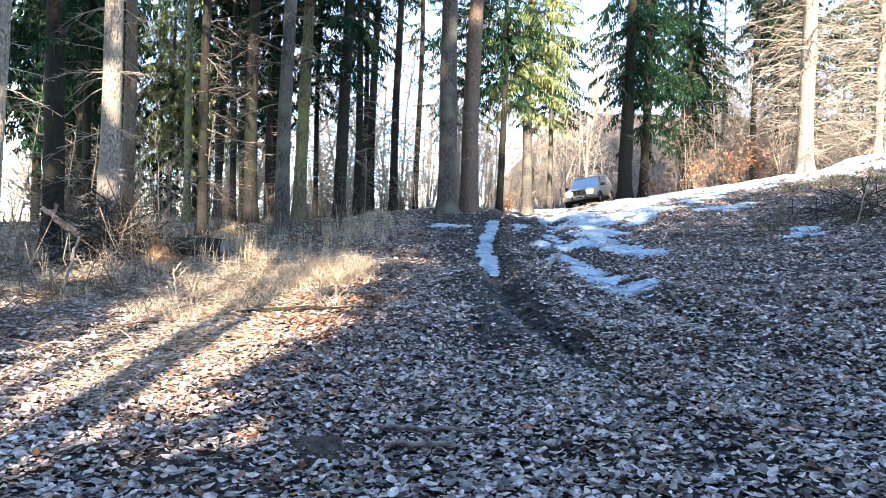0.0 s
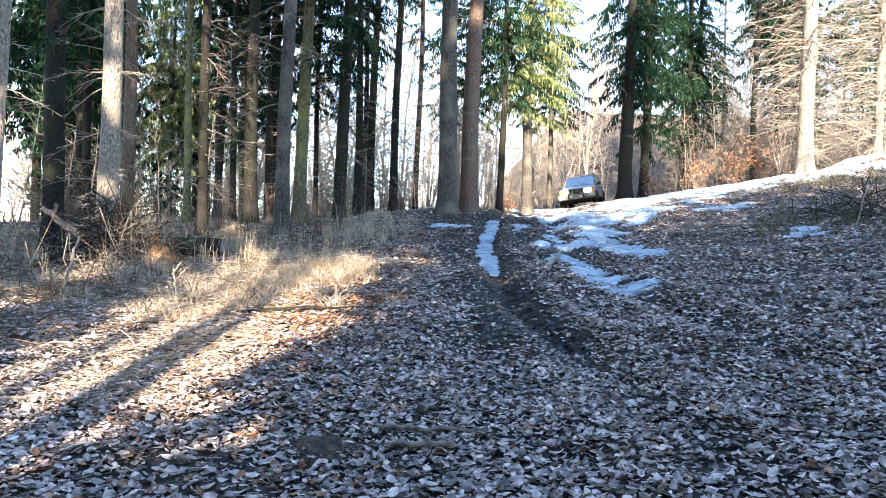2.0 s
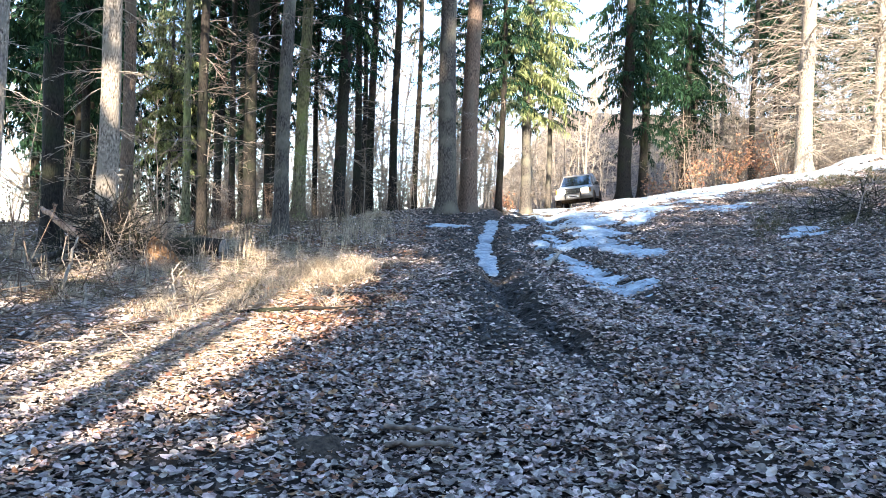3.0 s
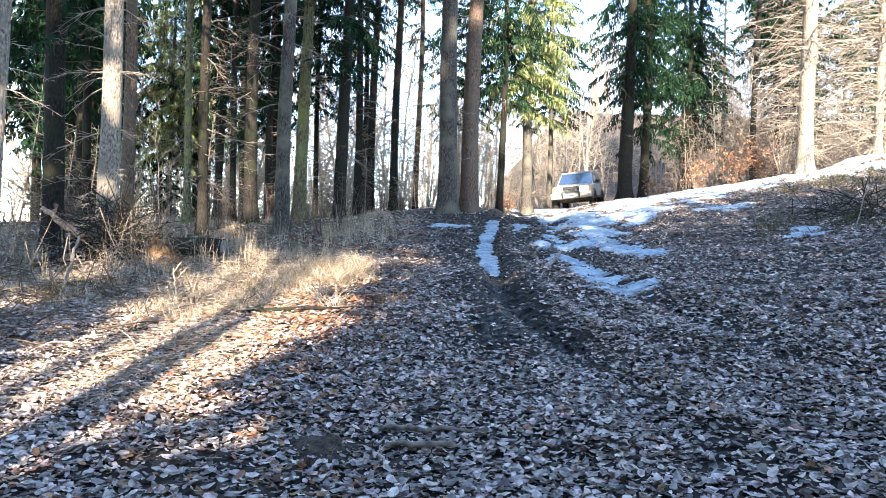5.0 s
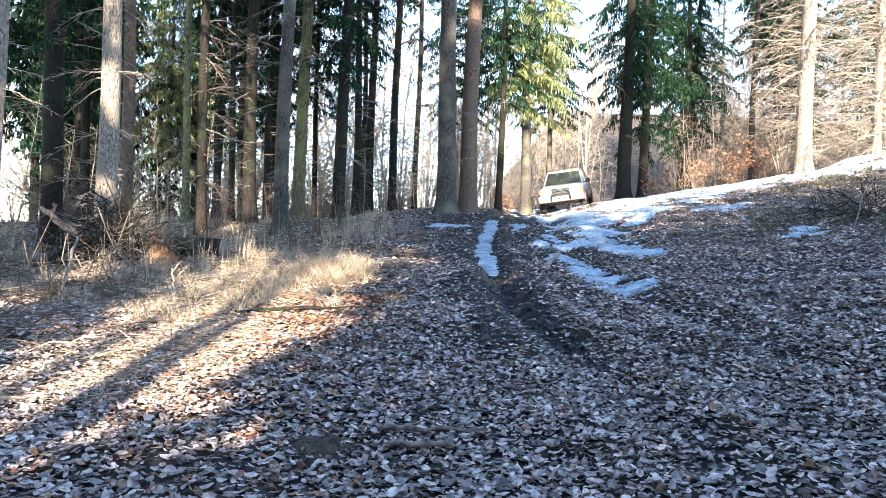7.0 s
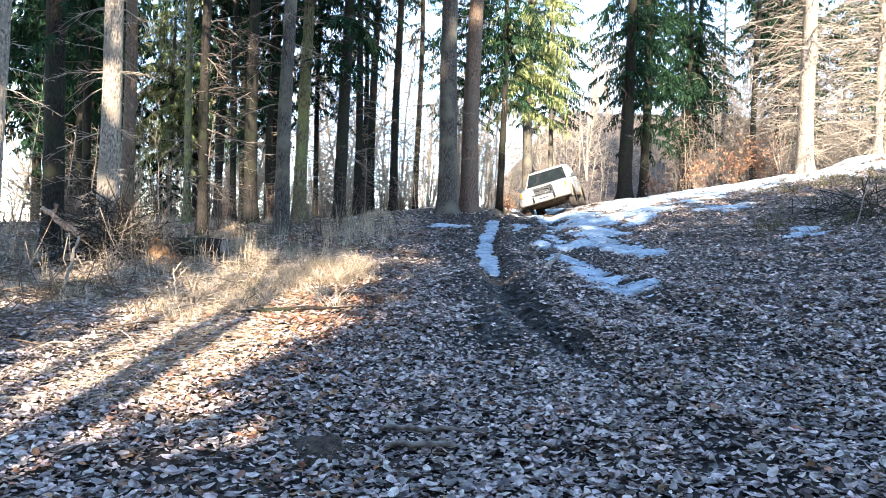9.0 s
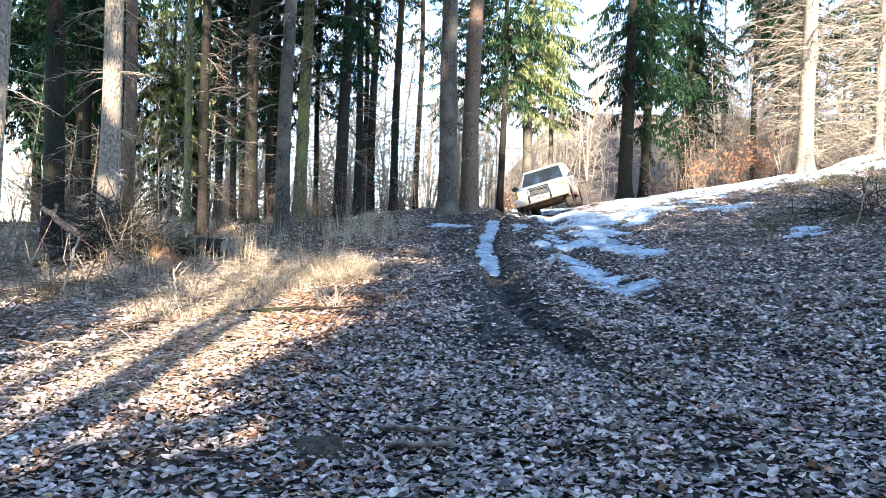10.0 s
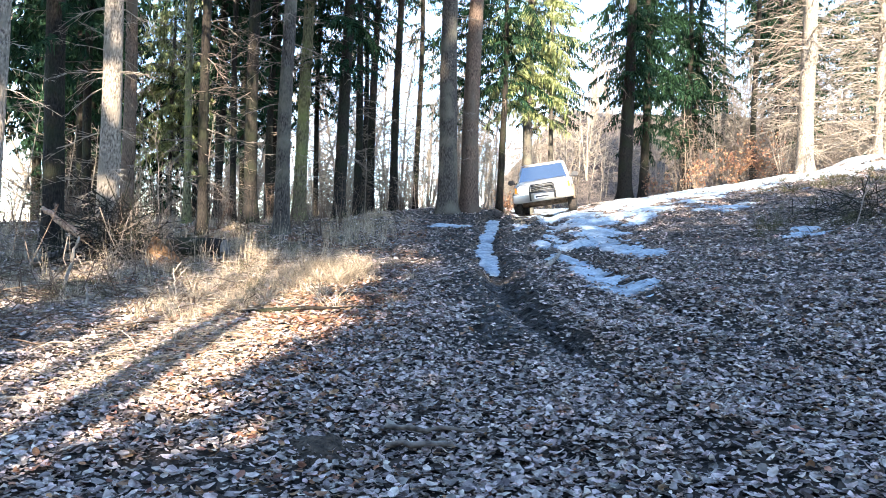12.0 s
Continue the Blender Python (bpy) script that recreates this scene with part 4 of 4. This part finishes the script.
def joined(name, shapes, spots, sizes, mat, seed=1, tilt=0.08):
    """Copies of irregular shapes set on the ground, in one mesh."""
    rng = np.random.default_rng(seed)
    s = Soup()
    for k, ((x, y), size) in enumerate(zip(spots, sizes)):
        v, f = shapes[k % len(shapes)]
        R = turns(np.array([rng.uniform(0, 6.28)]), np.array([rng.normal(0, tilt)]), np.array([rng.normal(0, tilt)]))[0]
        s.add((v @ R.T) * size + np.array([x, y, gz(x, y)]), f)
    return s.mesh(name, mat)


def build_undergrowth():
    rng = np.random.default_rng(31)
    thin = [sapling(200 + k, 5.0, 1.1, 1, 26, 0.02) for k in range(4)]
    bushy = [sapling(230 + k, 2.0, 0.9, 5, 50, 0.015) for k in range(4)]
    # bare young growth down the slope to the west
    n = 60
    spots = np.stack([rng.uniform(-9, 1.5, n), rng.uniform(27, 40, n)], 1)
    slim = [sapling(240 + k, 4.0, 0.7, 1, 22, 0.03) for k in range(3)]
    tagged(new("grey_saplings", joined("grey_saplings", slim, spots, rng.uniform(0.7, 1.5, n), TWIG, 22)), "thin grey saplings past the trunks", "saplings", kind="stuff")
    n = 120
    spots = np.stack([rng.uniform(-20, 2.5, n), rng.uniform(26, 48, n)], 1)
    tagged(new("bare_saplings", joined("bare_saplings", thin, spots, rng.uniform(0.8, 1.9, n), TWIG_PALE, 2)), "bare pale saplings on the slope past the spruces", "saplings", kind="stuff")
    n = 340
    spots = np.stack([rng.uniform(2.5, 34, n), rng.uniform(34, 70, n)], 1)
    spots = spots[(spots[:, 0] > 0.24 * spots[:, 1] + 0.5) | (spots[:, 1] > 44)]
    tagged(new("bare_saplings", joined("bare_saplings", thin, spots, rng.uniform(0.9, 2.2, n), TWIG_PALE, 3)), "bare sunlit saplings behind the snowy bank", "saplings", kind="stuff")
    n = 46
    spots = np.stack([rng.uniform(0.5, 9, n), rng.uniform(44, 62, n)], 1)
    tagged(new("bare_saplings", joined("bare_saplings", thin, spots, rng.uniform(1.4, 2.4, n), TWIG_PALE, 15)), "tall bare saplings past the bend of the track", "saplings", kind="stuff")
    n = 75
    spots = np.stack([rng.uniform(11, 26, n), rng.uniform(27, 37, n)], 1)
    tagged(new("twig_thicket", joined("twig_thicket", bushy, spots, rng.uniform(0.9, 2.4, n), TWIG, 4)), "tangle of bare brown twigs on the bank", "thicket", kind="stuff")
    n = 66
    spots = np.stack([rng.uniform(-14, -1.2, n), rng.uniform(14.5, 26, n)], 1)
    spots = spots[spots[:, 0] < -1.2 - 0.18 * np.abs(spots[:, 1] - 22)]
    n = len(spots)
    tagged(new("twig_thicket", joined("twig_thicket", bushy, spots, rng.uniform(0.4, 0.9, n), BARK_RED, 5)), "low brown bare twigs among the spruce trunks", "thicket", kind="stuff")
    # beech bushes that keep their copper leaves
    for x, y, size, count in ((11.0, 28.4, 1.5, 900), (12.4, 28.8, 1.2, 600), (10.2, 29.8, 1.0, 400), (8.1, 28.6, 0.75, 350), (2.5, 29.6, 0.8, 350)):
        base = tagged(new("beech_bush"), "young beech bush with dry copper leaves", "bush", group="beech bushes")
        base.location = (x, y, gz(x, y))
        v, f = sapling(int(x * 10), 1.5 * size, 0.8 * size, 6, 70, 0.012)
        s = Soup()
        s.add(v, f)
        part("stem", s.mesh("stem", TWIG), base)
        pick = v[rng.integers(0, len(v), count)]
        pick = pick[pick[:, 2] > 0.15]
        k = len(pick)
        me = scatter_mesh("foliage", LEAF_SHAPES[:3], pick + rng.normal(0, 0.04, (k, 3)), rng.uniform(0.06, 0.12, k), rng.uniform(0, 6.28, k), rng.normal(0, 0.7, k), rng.normal(0, 0.7, k), LEAF_RUST)
        part("foliage", me, base, "copper-brown dry leaves")


def build_far_wood():
    """The wood goes on round the hill: far spruces and bare crowns."""
    rng = np.random.default_rng(41)
    n = 120
    far = [sapling(260 + k, 9.0, 2.4, 2, 60, 0.055) for k in range(3)]
    spots = np.stack([rng.uniform(-40, 48, n), rng.uniform(56, 92, n)], 1)
    tagged(new("far_bare_trees", joined("far_bare_trees", far, spots, np.where(spots[:, 0] < 4, rng.uniform(1.5, 2.7, n), rng.uniform(0.9, 1.7, n)), TWIG_PALE, 6)), "far pale leafless trees across the slope", "trees", kind="stuff")
    n = 30
    spots = np.stack([rng.uniform(-26, -1, n), rng.uniform(44, 58, n)], 1)
    tagged(new("far_bare_trees", joined("far_bare_trees", far, spots, rng.uniform(1.7, 2.8, n), TWIG_PALE, 16)), "pale leafless trees down the slope", "trees", kind="stuff")
    s, stems = Soup(), Soup()
    v0 = [(v.co.x, v.co.y, v.co.z) for v in crown("far").vertices]
    f0 = [tuple(p.vertices) for p in crown("far").polygons]
    for k in range(15):
        y = rng.uniform(28, 46)
        x, y = (-y * rng.uniform(0.43, 0.66), y) if k < 9 else (rng.uniform(4, 36), rng.uniform(48, 66))
        a = rng.uniform(0, 6.28)
        c, q = math.cos(a), math.sin(a)
        R = np.array([[c, -q, 0], [q, c, 0], [0, 0, 1]])
        s.add(np.array(v0) @ R.T * rng.uniform(0.9, 1.2) + np.array([x, y, gz(x, y)]), f0)
        tube(stems, [(x, y, gz(x, y) - 0.2), (x, y, gz(x, y) + 17)], [0.17, 0.04], 8)
    tagged(new("far_spruces", s.mesh("far_spruces", NEEDLE)), "dark spruce boughs deep in the wood", "trees", kind="stuff")
    tagged(new("far_trunks", stems.mesh("far_trunks", BARK_DARK, True)), "dark spruce trunks deep in the wood", "trees", kind="stuff")


# ---- verge ----
def tuft(seed, blades, h, lay):
    """A tuft of dry grass blades, arching outwards."""
    rng = np.random.default_rng(seed)
    v, f = [], []
    for _ in range(blades):
        a, L, w = rng.uniform(0, 6.28), h * rng.uniform(0.5, 1.15), rng.uniform(0.003, 0.006)
        o = rng.normal(0, 0.05, 2)
        out, bow = lay * rng.uniform(0.3, 1.3), rng.uniform(0.2, 0.9)
        d, side = np.array([math.cos(a), math.sin(a)]), np.array([-math.sin(a), math.cos(a)]) * w
        i = len(v)
        for k in (0, 0.4, 0.75, 1):
            c = o + d * L * out * k ** 1.5
            z = L * (k - bow * 0.6 * min(1, out) * k * k)
            q = side * (1.05 - k)
            v += [(c[0] - q[0], c[1] - q[1], z), (c[0] + q[0], c[1] + q[1], z)]
        f += [(i + 2 * k, i + 2 * k + 1, i + 2 * k + 3, i + 2 * k + 2) for k in range(3)]
    return np.array(v), f


def build_grass():
    rng = np.random.default_rng(51)
    low = [tuft(300 + k, 26, 0.3, 1.0) for k in range(5)]
    flat = [tuft(320 + k, 34, 0.42, 1.7) for k in range(4)]
    tall = [tuft(310 + k, 9, 0.75, 0.35) for k in range(4)]
    P = np.stack([rng.uniform(-11, -0.6, 5200), rng.uniform(6.5, 23, 5200)], 1)
    _, g, _ = zones(P[:, 0], P[:, 1])
    clump = lit_noise(P[:, 0], P[:, 1], 0.8, 33.0)
    P = P[rng.uniform(0, 1, len(P)) < g * np.clip(0.04 + 1.1 * clump, 0.015, 0.75)]
    tagged(new("verge_grass", joined("verge_grass", low, P, rng.uniform(0.5, 1.1, len(P)), STRAW, 7)), "low dry yellow grass on the verge", "grass", kind="stuff")
    P = np.stack([rng.uniform(-9, -2.2, 700), rng.uniform(8.5, 17, 700)], 1)
    P = P[lit_noise(P[:, 0], P[:, 1], 0.9, 91.0) > 0.05]
    tagged(new("green_verge_grass", joined("green_verge_grass", low, P, rng.uniform(0.4, 0.9, len(P)), HEATH, 14)), "dull green grass tufts in the dry verge", "grass", kind="stuff")
    n = 110
    P = np.concatenate([np.stack([rng.normal(-1.65, 0.42, n), rng.normal(11.6, 0.6, n)], 1), np.stack([rng.normal(-2.5, 0.5, 60), rng.normal(9.6, 0.9, 60)], 1)])
    tagged(new("grass_hummock", joined("grass_hummock", flat, P, rng.uniform(0.5, 1.0, len(P)), STRAW, 8)), "flattened straw-coloured grass hummock beside the track", "grass", kind="stuff")
    n = 46
    P = np.concatenate([np.stack([rng.normal(-1.75, 0.5, n), rng.normal(16.6, 0.9, n)], 1), np.stack([rng.normal(-4.2, 0.6, 6), rng.normal(12.8, 0.5, 6)], 1), np.stack([rng.uniform(-8, -2, 60), rng.uniform(10, 19, 60)], 1)])
    tagged(new("tall_grass", joined("tall_grass", tall, P, rng.uniform(0.6, 1.15, len(P)), STRAW, 9)), "tall dry grass stalks at the foot of the spruces", "grass", kind="stuff")
    P = np.stack([rng.uniform(5.5, 15, 2600), rng.uniform(12.5, 23.5, 2600)], 1)
    P = P[(rng.uniform(0, 1, len(P)) < np.clip(0.2 + 1.2 * lit_noise(P[:, 0], P[:, 1], 0.7, 77.0), 0.02, 0.8)) & (P[:, 0] > 0.42 * P[:, 1]) & (snow_depth(P[:, 0], P[:, 1]) < 0)]
    tagged(new("bank_grass", joined("bank_grass", low, P, rng.uniform(0.4, 0.95, len(P)), HEATH, 12)), "low dull green grass and heath on the bank", "grass", kind="stuff")
    # fallen needles and straw strewn over the verge
    m = 16000
    P = np.stack([rng.uniform(-8, -0.9, m), rng.uniform(3.6, 15, m)], 1)
    _, g, _ = zones(P[:, 0], P[:, 1])
    P = P[rng.uniform(0, 1, m) < 0.06 + 0.9 * g]
    m = len(P)
    stalk = (np.array([(-0.5, -0.012, 0), (0.5, -0.006, 0.05), (0.5, 0.006, 0.05), (-0.5, 0.012, 0), (0, 0, 0.04)]), [(0, 1, 4), (1, 2, 4), (2, 3, 4), (3, 0, 4)])
    # extra pale stalks along the sun strip, to make its litter look brightly lit
    sun_strip = np.stack([rng.normal(-2.4, 0.5, 2600), rng.uniform(5.0, 9.5, 2600)], 1)
    P = np.concatenate([P, sun_strip[sun_strip[:, 0] < -1.55]])
    m = len(P)
    me = scatter_mesh("fallen_straw", [stalk], np.column_stack([P, ground_z(P[:, 0], P[:, 1]) + rng.uniform(0.01, 0.05, m)]), rng.uniform(0.08, 0.32, m), rng.uniform(0, 6.28, m), rng.normal(0, 0.12, m), rng.normal(0, 0.3, m), STRAW)
    tagged(new("fallen_straw", me), "fallen straw and thin stalks on the verge, extra ones brightening the sun strip", "straw", kind="stuff")


def stick(name, pts, r0, r1, mat, label, forks=(), lift=0.0):
    """A fallen branch through ground places (x, y, height above ground), with forks as (start share, dx, dy, dz)."""
    rng = np.random.default_rng(int(abs(pts[0][0] * 100)) + 3)
    P = np.array([(x, y, gz(x, y) + h + r0 * 0.7 + lift) for x, y, h in pts])
    t, k = np.linspace(0, 1, len(P)), np.linspace(0, 1, 9)
    L = np.stack([np.interp(k, t, P[:, i]) for i in range(3)], 1) + rng.normal(0, 0.008, (9, 3))
    s = Soup()
    tube(s, L, np.linspace(r0, r1, 9) * rng.uniform(0.85, 1.15, 9), 7)
    for q, dx, dy, dz in forks:
        p = np.array([np.interp(q, k, L[:, i]) for i in range(3)])
        e = p + np.array([dx, dy, dz])
        tube(s, [p, (p + e) / 2 + rng.normal(0, 0.02, 3), e], [r0 * 0.6, r0 * 0.45, r1 * 0.6], 5)
    return tagged(new(name, s.mesh(name, mat, True)), label, "branch", group="fallen branches")


def build_deadwood():
    stick("fallen_branch", [(-0.32, 4.5, 0), (0.0, 4.5, 0.01), (0.3, 4.46, 0)], 0.02, 0.013, TWIG, "short grey stick lying on the leaves", lift=0.035)
    stick("fallen_branch", [(-0.3, 4.24, 0), (0.08, 4.25, 0.01)], 0.02, 0.015, TWIG, "short dark stick lying on the leaves", lift=0.035)
    stick("fallen_branch", [(-3.3, 4.9, 0.03), (-2.75, 5.15, 0.02)], 0.02, 0.012, TWIG_PALE, "pale sunlit stick on the verge")
    stick("fallen_branch", [(-2.95, 6.1, 0.02), (-2.6, 6.5, 0.06), (-2.35, 6.7, 0.05)], 0.012, 0.006, TWIG_PALE, "thin pale forked twig on the grass", [(0.4, -0.2, 0.1, 0.14), (0.6, 0.02, 0.2, 0.12)])
    stick("fallen_branch", [(-3.1, 8.6, 0.0), (-3.2, 8.8, 0.22), (-3.3, 9.0, 0.4)], 0.016, 0.007, TWIG_PALE, "pale forked branch sticking up from the grass", [(0.55, -0.28, 0.1, 0.08), (0.5, 0.16, 0.0, 0.22), (0.8, 0.1, 0.0, 0.15)])
    stick("fallen_branch", [(-3.6, 8.4, 0.02), (-3.0, 8.7, 0.1), (-2.4, 8.9, 0.04)], 0.014, 0.006, TWIG_PALE, "bowed pale branch on the grass", [(0.3, 0.2, 0.3, 0.1), (0.6, 0.3, 0.2, 0.08)])
    stick("fallen_branch", [(-5.0, 9.7, 0.0), (-4.93, 9.8, 0.5), (-4.88, 9.85, 0.72)], 0.022, 0.014, TWIG_PALE, "broken upright stick in the verge")
    stick("fallen_branch", [(-4.0, 8.3, 0.0), (-4.05, 8.35, 0.3)], 0.018, 0.012, TWIG_PALE, "short broken upright stick in the verge")
    stick("fallen_branch", [(-2.3, 8.2, 0.02), (-1.6, 8.4, 0.04), (-0.8, 8.6, 0.0)], 0.03, 0.015, BARK_DARK, "dark fallen branch at the edge of the leaves", [(0.6, 0.2, 0.25, 0.05)])
    stick("fallen_branch", [(-0.1, 9.4, 0), (0.15, 8.8, 0.02), (0.35, 8.3, 0)], 0.018, 0.01, TWIG, "grey stick lying across the track")
    stick("fallen_branch", [(1.7, 12.2, 0.02), (2.1, 13.3, 0.06)], 0.045, 0.03, TWIG_PALE, "pale frosted stick beside the rut")
    stick("fallen_branch", [(7.0, 12.6, 0.0), (7.6, 13.4, 0.5), (8.4, 14.0, 0.9)], 0.016, 0.006, TWIG, "bare bramble arching on the bank", [(0.4, -0.3, 0.2, 0.2), (0.7, 0.3, 0.1, 0.15)])
    stick("broken_trunk", [(-7.05, 12.9, 0.93), (-6.55, 12.6, 0.68), (-5.95, 12.3, 0.42)], 0.04, 0.08, TORN, "splintered red-brown trunk leaning on the brush", [(0.2, 0.1, 0, 0.15)])
    stick("broken_trunk", [(-6.2, 12.4, 0.3), (-6.75, 12.1, 0.05)], 0.06, 0.075, BARK, "grey broken trunk end lying in the brush")
    # felled log with a sawn end
    log = tagged(new("felled_log"), "dark felled spruce log with sawn end in the grass", "log")
    z = gz(-4.4, 13.7) + 0.14
    s = Soup()
    k = np.linspace(0, 1, 9)
    tube(s, np.stack([-6.6 + 2.55 * k, 14.1 - 0.5 * k, z + 0.0 * k], 1), 0.2 + 0.012 * np.sin(k * 17), 16)
    part("bark", s.mesh("bark", BARK_DARK, True), log, "dark wet bark")
    s = Soup()
    tube(s, [(-4.053, 13.6, z), (-4.04, 13.597, z)], [0.185, 0.18], 16)
    part("sawn_end", s.mesh("sawn_end", CUT), log, "sawn wood end")
    # rotten stump
    st = tagged(new("rotten_stump"), "torn orange-brown rotten stump in the verge", "stump")
    s = Soup()
    n, base = 16, gz(-4.75, 12.3)
    v = []
    for i, (h, r) in enumerate(((-0.2, 0.46), (0.03, 0.31), (0.12, 0.24), (0.26, 0.2), (0.36, 0.13))):
        for j in range(n):
            a = 6.283 * j / n
            w = 1 + 0.6 * noise.noise(Vector((math.cos(a) * 2.4, math.sin(a) * 2.4, h * 3)))
            v.append((-4.75 + r * w * math.cos(a), 12.3 + r * w * math.sin(a), base + h + (0.4 * noise.noise(Vector((a * 2, 0, 5))) if i == 4 else 0)))
    f = [(i * n + j, i * n + (j + 1) % n, (i + 1) * n + (j + 1) % n, (i + 1) * n + j) for i in range(4) for j in range(n)] + [tuple(4 * n + j for j in range(n))]
    s.add(v, f)
    part("wood", s.mesh("wood", ROT), st)
    # brush heap: tangled dead branches against the trunks
    rng = np.random.default_rng(61)
    # the first heap lies in shade, which is put into its dark colour
    for cx, cy, wide, high, n, mat, label in ((-5.65, 12.6, 0.6, 1.1, 330, BARK_DARK, "heap of tangled brush against a spruce, coloured dark for shade"), (-5.3, 12.5, 0.7, 0.9, 120, TWIG, "heap of grey curling twigs against a spruce"), (-7.3, 12.6, 1.0, 0.6, 60, TWIG, "heap of grey dead twigs under the spruces"),
                                              (-4.9, 11.2, 1.1, 0.3, 60, TWIG, "dead branches strewn in the verge grass"), (-4.9, 8.9, 1.5, 0.16, 110, BARK_RED, "brown dead twigs strewn on the verge"),
                                              (8.0, 14.2, 1.0, 0.4, 110, BARK_DARK, "dark low bramble on the bank")):
        s = Soup()
        for _ in range(n):
            p = np.array([cx + rng.normal(0, wide * 0.6), cy + rng.normal(0, wide * 0.5), 0])
            p[2] = gz(p[0], p[1]) + high * rng.uniform(0, 1) * math.exp(-((p[0] - cx) / wide) ** 2)
            d = rng.normal(0, 1, 3) * (1, 1, 0.55)
            d /= np.linalg.norm(d)
            L = rng.uniform(0.4, 1.2)
            t = np.linspace(-0.5, 0.5, 5)
            q = p + d * L * t[:, None] + np.outer(t ** 2, rng.normal(0, 1.1, 3)) + rng.normal(0, 0.02, (5, 3))
            q[:, 2] = np.maximum(q[:, 2], [gz(a, b) + 0.01 for a, b in q[:, :2]])
            tube(s, q, rng.uniform(0.003, 0.010) * np.linspace(1, 0.4, 5), 4, False)
        tagged(new("brush_heap", s.mesh("brush_heap", mat)), label, "brushwood", kind="stuff")
    # molehill
    s = Soup()
    n, v = 30, []
    for i in range(9):
        for j in range(n):
            a, r = 6.283 * j / n, 0.36 * (i / 8) * (1 + 0.2 * math.sin(3 * 6.283 * j / n))
            x, y = -0.66 + r * math.cos(a) * 1.05, 4.24 + r * math.sin(a) * 0.8
            v.append((x, y, gz(x, y) + 0.1 * (math.cos(math.pi * i / 8) * 0.5 + 0.5) - 0.02 + 0.03 * noise.noise(Vector((x * 14, y * 14, 0)))))
    s.add(v, [(i * n + j, i * n + (j + 1) % n, (i + 1) * n + (j + 1) % n, (i + 1) * n + j) for i in range(8) for j in range(n)])
    tagged(new("molehill", s.mesh("molehill", MOUND, True)), "low dark mound of bare soil among the leaves", "molehill")


def build_verge_twigs():
    """Fallen twigs all over the verge, dark and pale."""
    for seed, n, mat, label in ((71, 340, BARK_RED, "dark fallen twigs strewn over the verge"), (72, 170, TWIG_PALE, "pale fallen twigs strewn over the verge")):
        rng = np.random.default_rng(seed)
        s = Soup()
        for _ in range(n):
            x, y = rng.uniform(-9, -1.6), rng.uniform(5.5, 15)
            if x > -1.9 - 0.12 * (15 - y):
                continue
            a, L, arch = rng.uniform(0, 6.28), rng.uniform(0.25, 1.1), rng.uniform(0, 0.22) ** 1.2
            t = np.linspace(-0.5, 0.5, 6)
            px, py = x + np.cos(a) * L * t + rng.normal(0, 0.02, 6), y + np.sin(a) * L * t + rng.normal(0, 0.02, 6)
            pz = ground_z(px, py) + 0.02 + arch * (1 - 4 * t * t) + rng.uniform(0, 0.25) * max(0, rng.uniform(-1, 1)) * (t + 0.5)
            tube(s, np.stack([px, py, pz], 1), rng.uniform(0.004, 0.011) * np.linspace(1.1, 0.4, 6), 4, False)
        tagged(new("fallen_twigs", s.mesh("fallen_twigs", mat)), label, "twigs", kind="stuff")


build_verge_twigs()
build_undergrowth()
build_far_wood()
build_grass()
build_deadwood()


motions()
